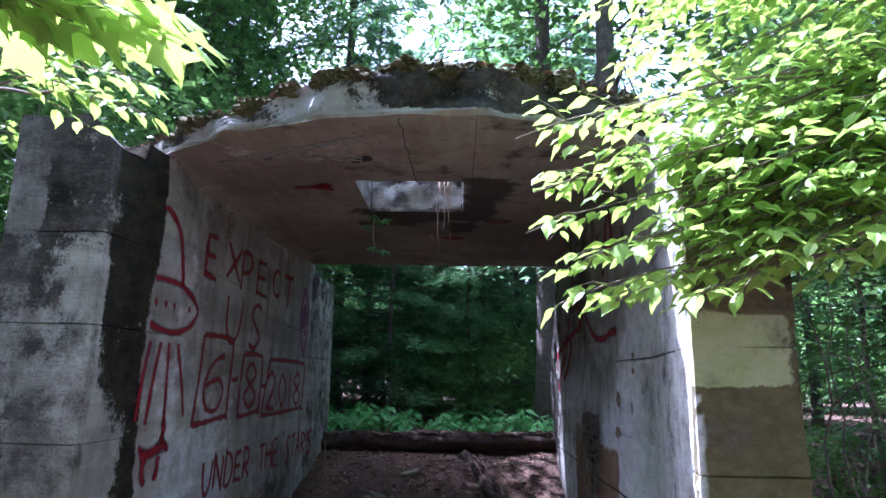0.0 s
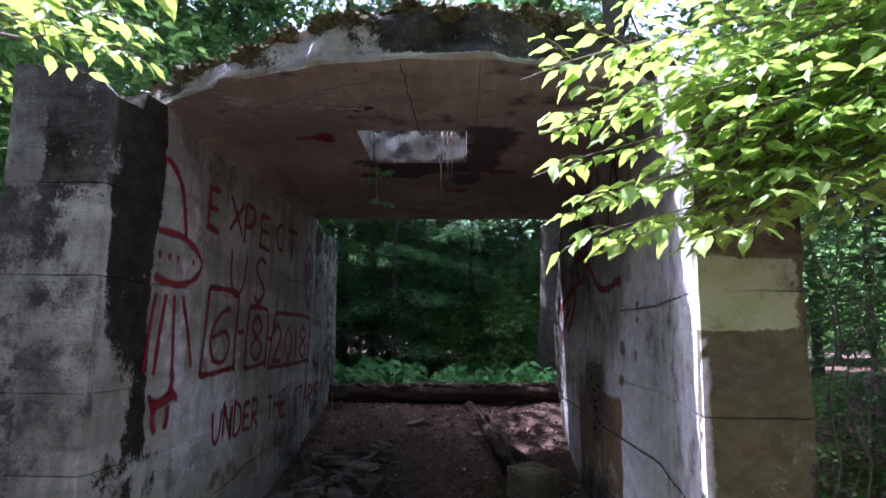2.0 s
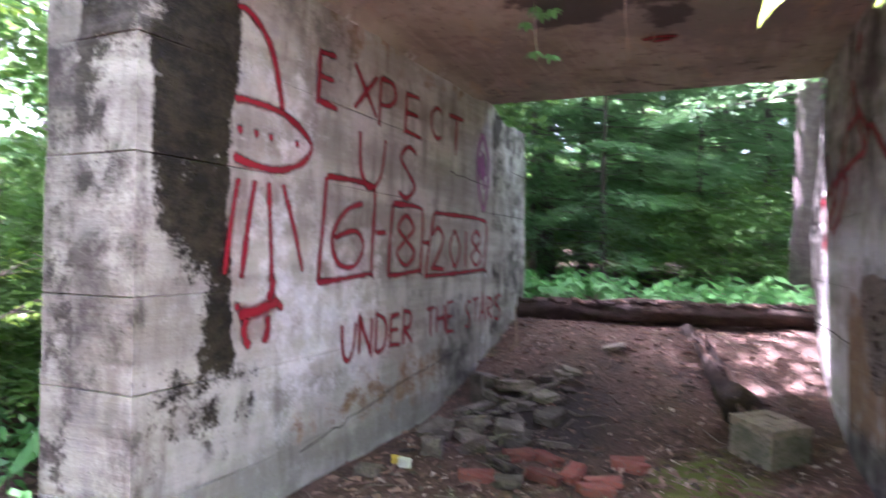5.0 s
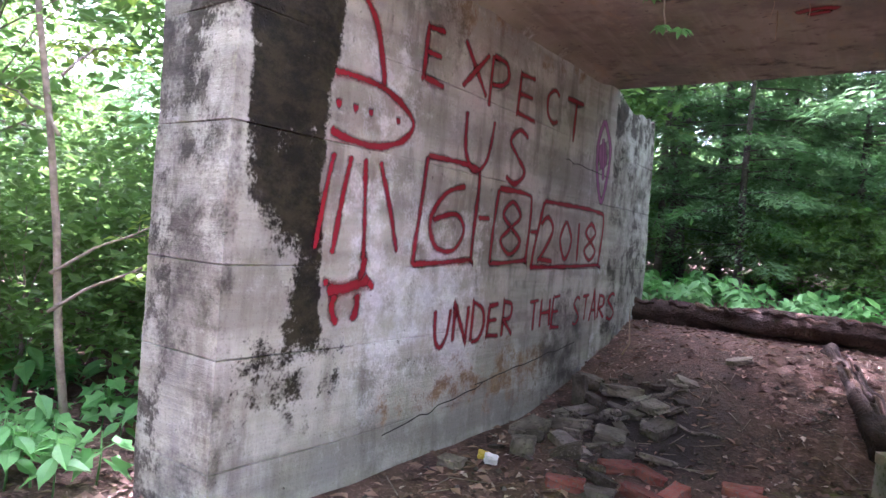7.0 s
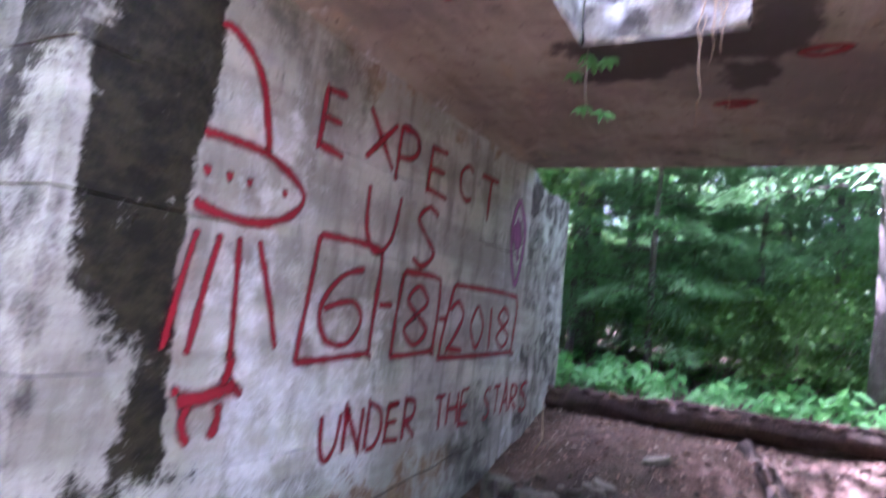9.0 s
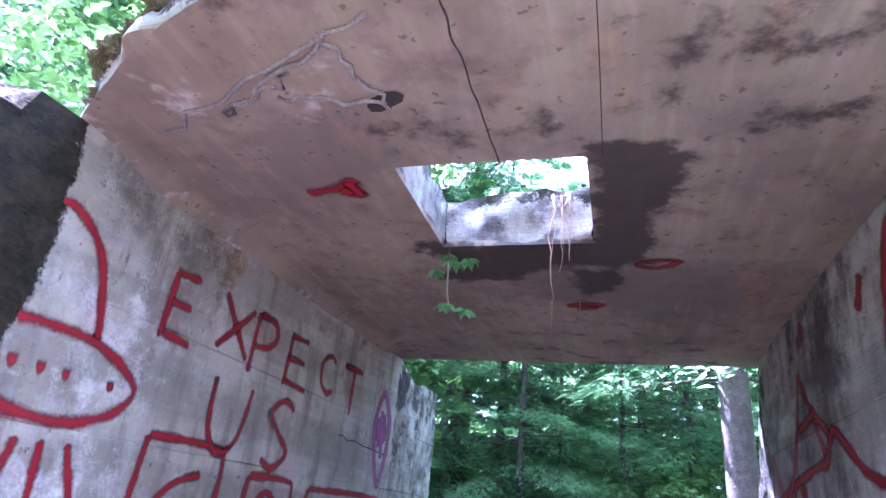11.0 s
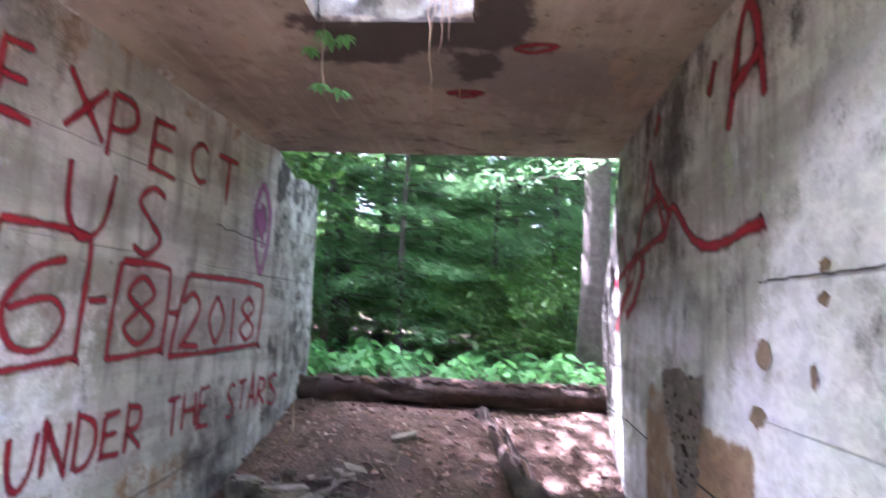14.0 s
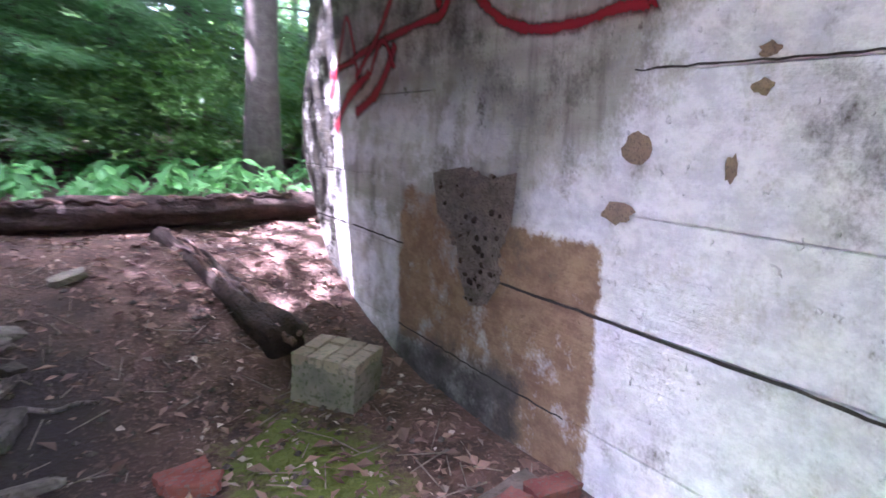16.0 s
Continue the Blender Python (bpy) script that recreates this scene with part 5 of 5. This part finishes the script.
def tree(name, label, r0, height, crown_data, leafmat, bark, limbs, bend=0.0, seed=0):
    ob = tagged(new(name), label, "tree", "forest trees")
    pts = [(bend * math.sin(i / 10 * 2.2) + 0.05 * n3(i, seed, 0, 0.4), 0.06 * n3(i, seed, 9, 0.4), -0.2 + (height + 0.2) * i / 12) for i in range(13)]
    rad = [r0 * (1.25 if i == 0 else 1.0) * (1 - 0.85 * i / 12) for i in range(13)]
    v, f = tube(pts, rad, 14, True, 0.12)
    part("trunk", mesh("trunk", v, f, bark), ob)
    wood = []
    for tip, h in limbs:
        k = max(0, min(12, h / height * 12))
        p = Vector(pts[int(k)])
        p.z = h
        wood.append(tube([p, p.lerp(Vector(tip), 0.5) + Vector((0, 0, 0.12)), Vector(tip)], [r0 * 0.22, r0 * 0.13, r0 * 0.04], 5))
    if wood:
        v, f = merged(wood)
        part("branchwork", mesh("branchwork", v, f, bark), ob, kind="stuff")
    v, f = crown_data
    part("crown", mesh("crown", v, f, leafmat, False), ob, kind="stuff")
    return ob


(cv, cf), tips = hemlock_crown(1.8, 15, 3.4, 80, 330, 1)
hem1 = tree("hemlock_tree", "tall dark hemlock with drooping flat sprays", 0.17, 16, (cv, cf), LEAF_HEMLOCK, BARK, tips, 0.1, 1)
(cv, cf), tips = hemlock_crown(0.9, 9, 2.6, 70, 330, 2)
hem2 = tree("young_hemlock_tree", "young dark hemlock with low sprays", 0.09, 9.5, (cv, cf), LEAF_HEMLOCK, BARK, tips, 0.0, 2)
(cv, cf), cc = broad_crown(5, 16, 3.6, 90, 130, 0.2, 3)
broad1 = tree("broadleaf_tree", "tall broadleaf tree with a grey trunk", 0.19, 14, (cv, cf), LEAF_FOREST, BARK, [(tuple(c), max(3.5, c[2] - 2.5)) for c in cc[:26]], 0.15, 3)
(cv, cf), cc = broad_crown(1.2, 5.5, 1.7, 60, 90, 0.13, 4)
broad2 = tree("understory_tree", "small leafy understory tree", 0.035, 5.2, (cv, cf), LEAF_FOREST, TWIG, [(tuple(c), max(0.8, c[2] - 0.6)) for c in cc[:26]], 0.1, 4)
(cv, cf), cc = broad_crown(0.15, 1.7, 0.95, 40, 60, 0.1, 5)
shrub = tree("shrub", "low leafy green shrub", 0.02, 1.5, (cv, cf), LEAF_FOREST, TWIG, [(tuple(c), max(0.1, c[2] * 0.5)) for c in cc[:20]], 0.1, 5)
(cv, cf), cc = broad_crown(8, 15, 2.4, 40, 130, 0.2, 6)
big = tree("pine_tree", "straight tree with pale furrowed bark behind the wall", 0.17, 16, (cv, cf), LEAF_FOREST, PALE_BARK, [(tuple(c), c[2] - 1) for c in cc[:12]], 0.0, 6)

placed = {}


def stand(ob, x, y, s=1.0, turn=None):
    m = pose(x, y, rise(x, y), 0, 0, rf.uniform(0, 360) if turn is None else turn) @ Matrix.Scale(s, 4)
    if ob in placed:
        c = copy_thing(ob, m)
        c.scale = (s,) * 3
    else:
        placed[ob] = 1
        ob.matrix_basis = m


rf = random.Random(17)
stand(big, 1.4, 9.3, 1.0, 0)
# six from (-5.2, -0.6) on are unseen, added to shade the wall fronts
for x, y, s in ((-7.2, 8.8, 0.95), (-12.5, 5.0, 0.9), (-5.0, 13.2, 0.9), (-9.5, 12.5, 0.75), (-4.6, 9.5, 0.75), (2.0, 7.75, 0.9), (-5.2, -0.6, 0.85), (-3.6, -3.6, 0.95), (-7.6, 1.2, 0.9), (1.5, -7.0, 1.0), (6.5, -5.0, 1.0), (-3.5, -9.0, 1.1), (9.0, 1.0, 1.0)):
    stand(broad1, x, y, s)
for x, y, s in ((-2.35, 13.0, 0.95), (-1.8, 13.6, 0.6), (0.6, 13.2, 0.55), (1.5, 14.0, 0.6), (3.0, 12.0, 1.3), (-10.5, 14.5, 1.4), (1.9, 15, 1.0)):
    stand(hem1, x, y, s)
# (-4.3, -1.6) and (-5.9, 1.0) are unseen too, added to shade the west front
for x, y, s in ((-0.6, 12.2, 0.55), (-4.5, 12, 1.0), (2.9, 15.5, 1.1), (-1.2, 17, 1.1), (0.6, 18.5, 1.2), (-3.3, 16, 1.0), (4.5, 17.5, 1.0), (6.0, 11, 1.0), (6.9, 5.5, 1.1), (5.6, 7.6, 0.9), (-1.0, 10.9, 0.62), (0.3, 11.4, 0.6), (1.2, 11.9, 0.7), (-2.2, 11.4, 0.7), (-4.3, -1.6, 0.8), (-5.9, 1.0, 0.75), (4.7, 4.4, 0.8)):
    stand(hem2, x, y, s)
walked = [(-0.4, -3), (0.2, 0), (0.3, 2.5), (0, 5)]
taken = []


def free(x, y, near, gap):
    if -4.2 < x < 4.6 and -1.5 < y < 9.8:
        return False
    if min(math.hypot(x - a, y - b) for a, b in walked) < near:
        return False
    if near >= 7 and (math.hypot(x, y - 2) < 13 and y < 4.5 or -14 < x < 0 and abs(y - 2.6 - 0.41 * (1 - x)) < 2.2):
        return False
    return all(math.hypot(x - a, y - b) > gap for a, b in taken)


for kind, n, near, gap, lo, hi, sc in ((hem1, 8, 7, 3.0, 11, 34, 1.0), (broad1, 13, 7, 3.0, 9, 36, 1.0), (hem2, 12, 6.5, 2.2, 8, 24, 1.0), (broad2, 34, 5.0, 1.3, 5, 22, 1.0), (shrub, 60, 4.5, 0.9, 5, 20, 1.0), (shrub, 60, 14, 1.2, 16, 26, 1.5), (broad2, 26, 14, 1.6, 15, 28, 1.2)):
    got = tries = 0
    while got < n and tries < 4000:
        tries += 1
        a, d = rf.uniform(0, 2 * math.pi), lo + (hi - lo) * rf.random() ** 0.8
        x, y = d * math.sin(a), 3 + d * math.cos(a)
        if free(x, y, near, gap):
            taken.append((x, y))
            stand(kind, x, y, sc * rf.uniform(0.75, 1.2))
            got += 1
for x, y, s in ((2.9, 5.6, 0.6), (-3.5, 5.3, 0.9), (-4.2, 4.2, 1.0), (-3.0, 7.2, 0.9), (-3.9, 6.6, 1.0), (-3.3, 4.4, 0.7), (-3.9, 3.5, 0.8), (-2.9, 5.6, 0.6), (-4.8, 5.6, 1.0)):
    stand(shrub, x, y, s)
for x, y, s in ((-3.8, 5.6, 0.85), (-4.6, 3.6, 0.9), (-4.4, 7.5, 1.0), (3.3, 4.4, 0.8), (4.4, 7.0, 1.0), (-3.2, 9.2, 0.9)):
    stand(broad2, x, y, s)

for i in range(34):  # thickets that close the view under the crowns
    stand(shrub, -11 + 0.66 * i + rf.uniform(-0.4, 0.4), 15.5 + rf.uniform(0, 4.5), rf.uniform(1.2, 1.8))
for i in range(16):
    stand(shrub, -7.2 + rf.uniform(-2.5, 0.5), -1 + 0.8 * i, rf.uniform(1.1, 1.7))
    stand(shrub, 8.5 + rf.uniform(-0.5, 2.5), -1 + 0.8 * i, rf.uniform(1.1, 1.7))

for i in range(16):
    stand(shrub, -6.5 + 0.85 * i + rf.uniform(-0.3, 0.3), 13.2 + rf.uniform(0, 1.5), rf.uniform(0.6, 0.95))

# the far wood: a ragged dark-green rim beyond the trees
FAR = mottled("far_wood", (0.025, 0.06, 0.018), (0.08, 0.15, 0.04), 0.7, 0.95, (0.02, 0.035, 0.012), 0.6, 0.3)
bv, bf = [], []
for i in range(240):
    a = 2 * math.pi * i / 240
    for j in range(9):
        r = 62 + 3 * n3(math.cos(a) * 9, math.sin(a) * 9, j * 0.6)
        h = (11 + 4 * n3(math.cos(a) * 6, math.sin(a) * 6, 2) + 2.5 * n3(math.cos(a) * 25, math.sin(a) * 25, 2)) * j / 8
        bv.append((r * math.cos(a), r * math.sin(a), h - 1))
for i in range(240):
    for j in range(8):
        i2 = (i + 1) % 240
        bf.append((i * 9 + j, i2 * 9 + j, i2 * 9 + j + 1, i * 9 + j + 1))
tagged(new("backdrop", mesh("backdrop", bv, bf, FAR)), "dark green far edge of the wood", "woods", kind="structure")
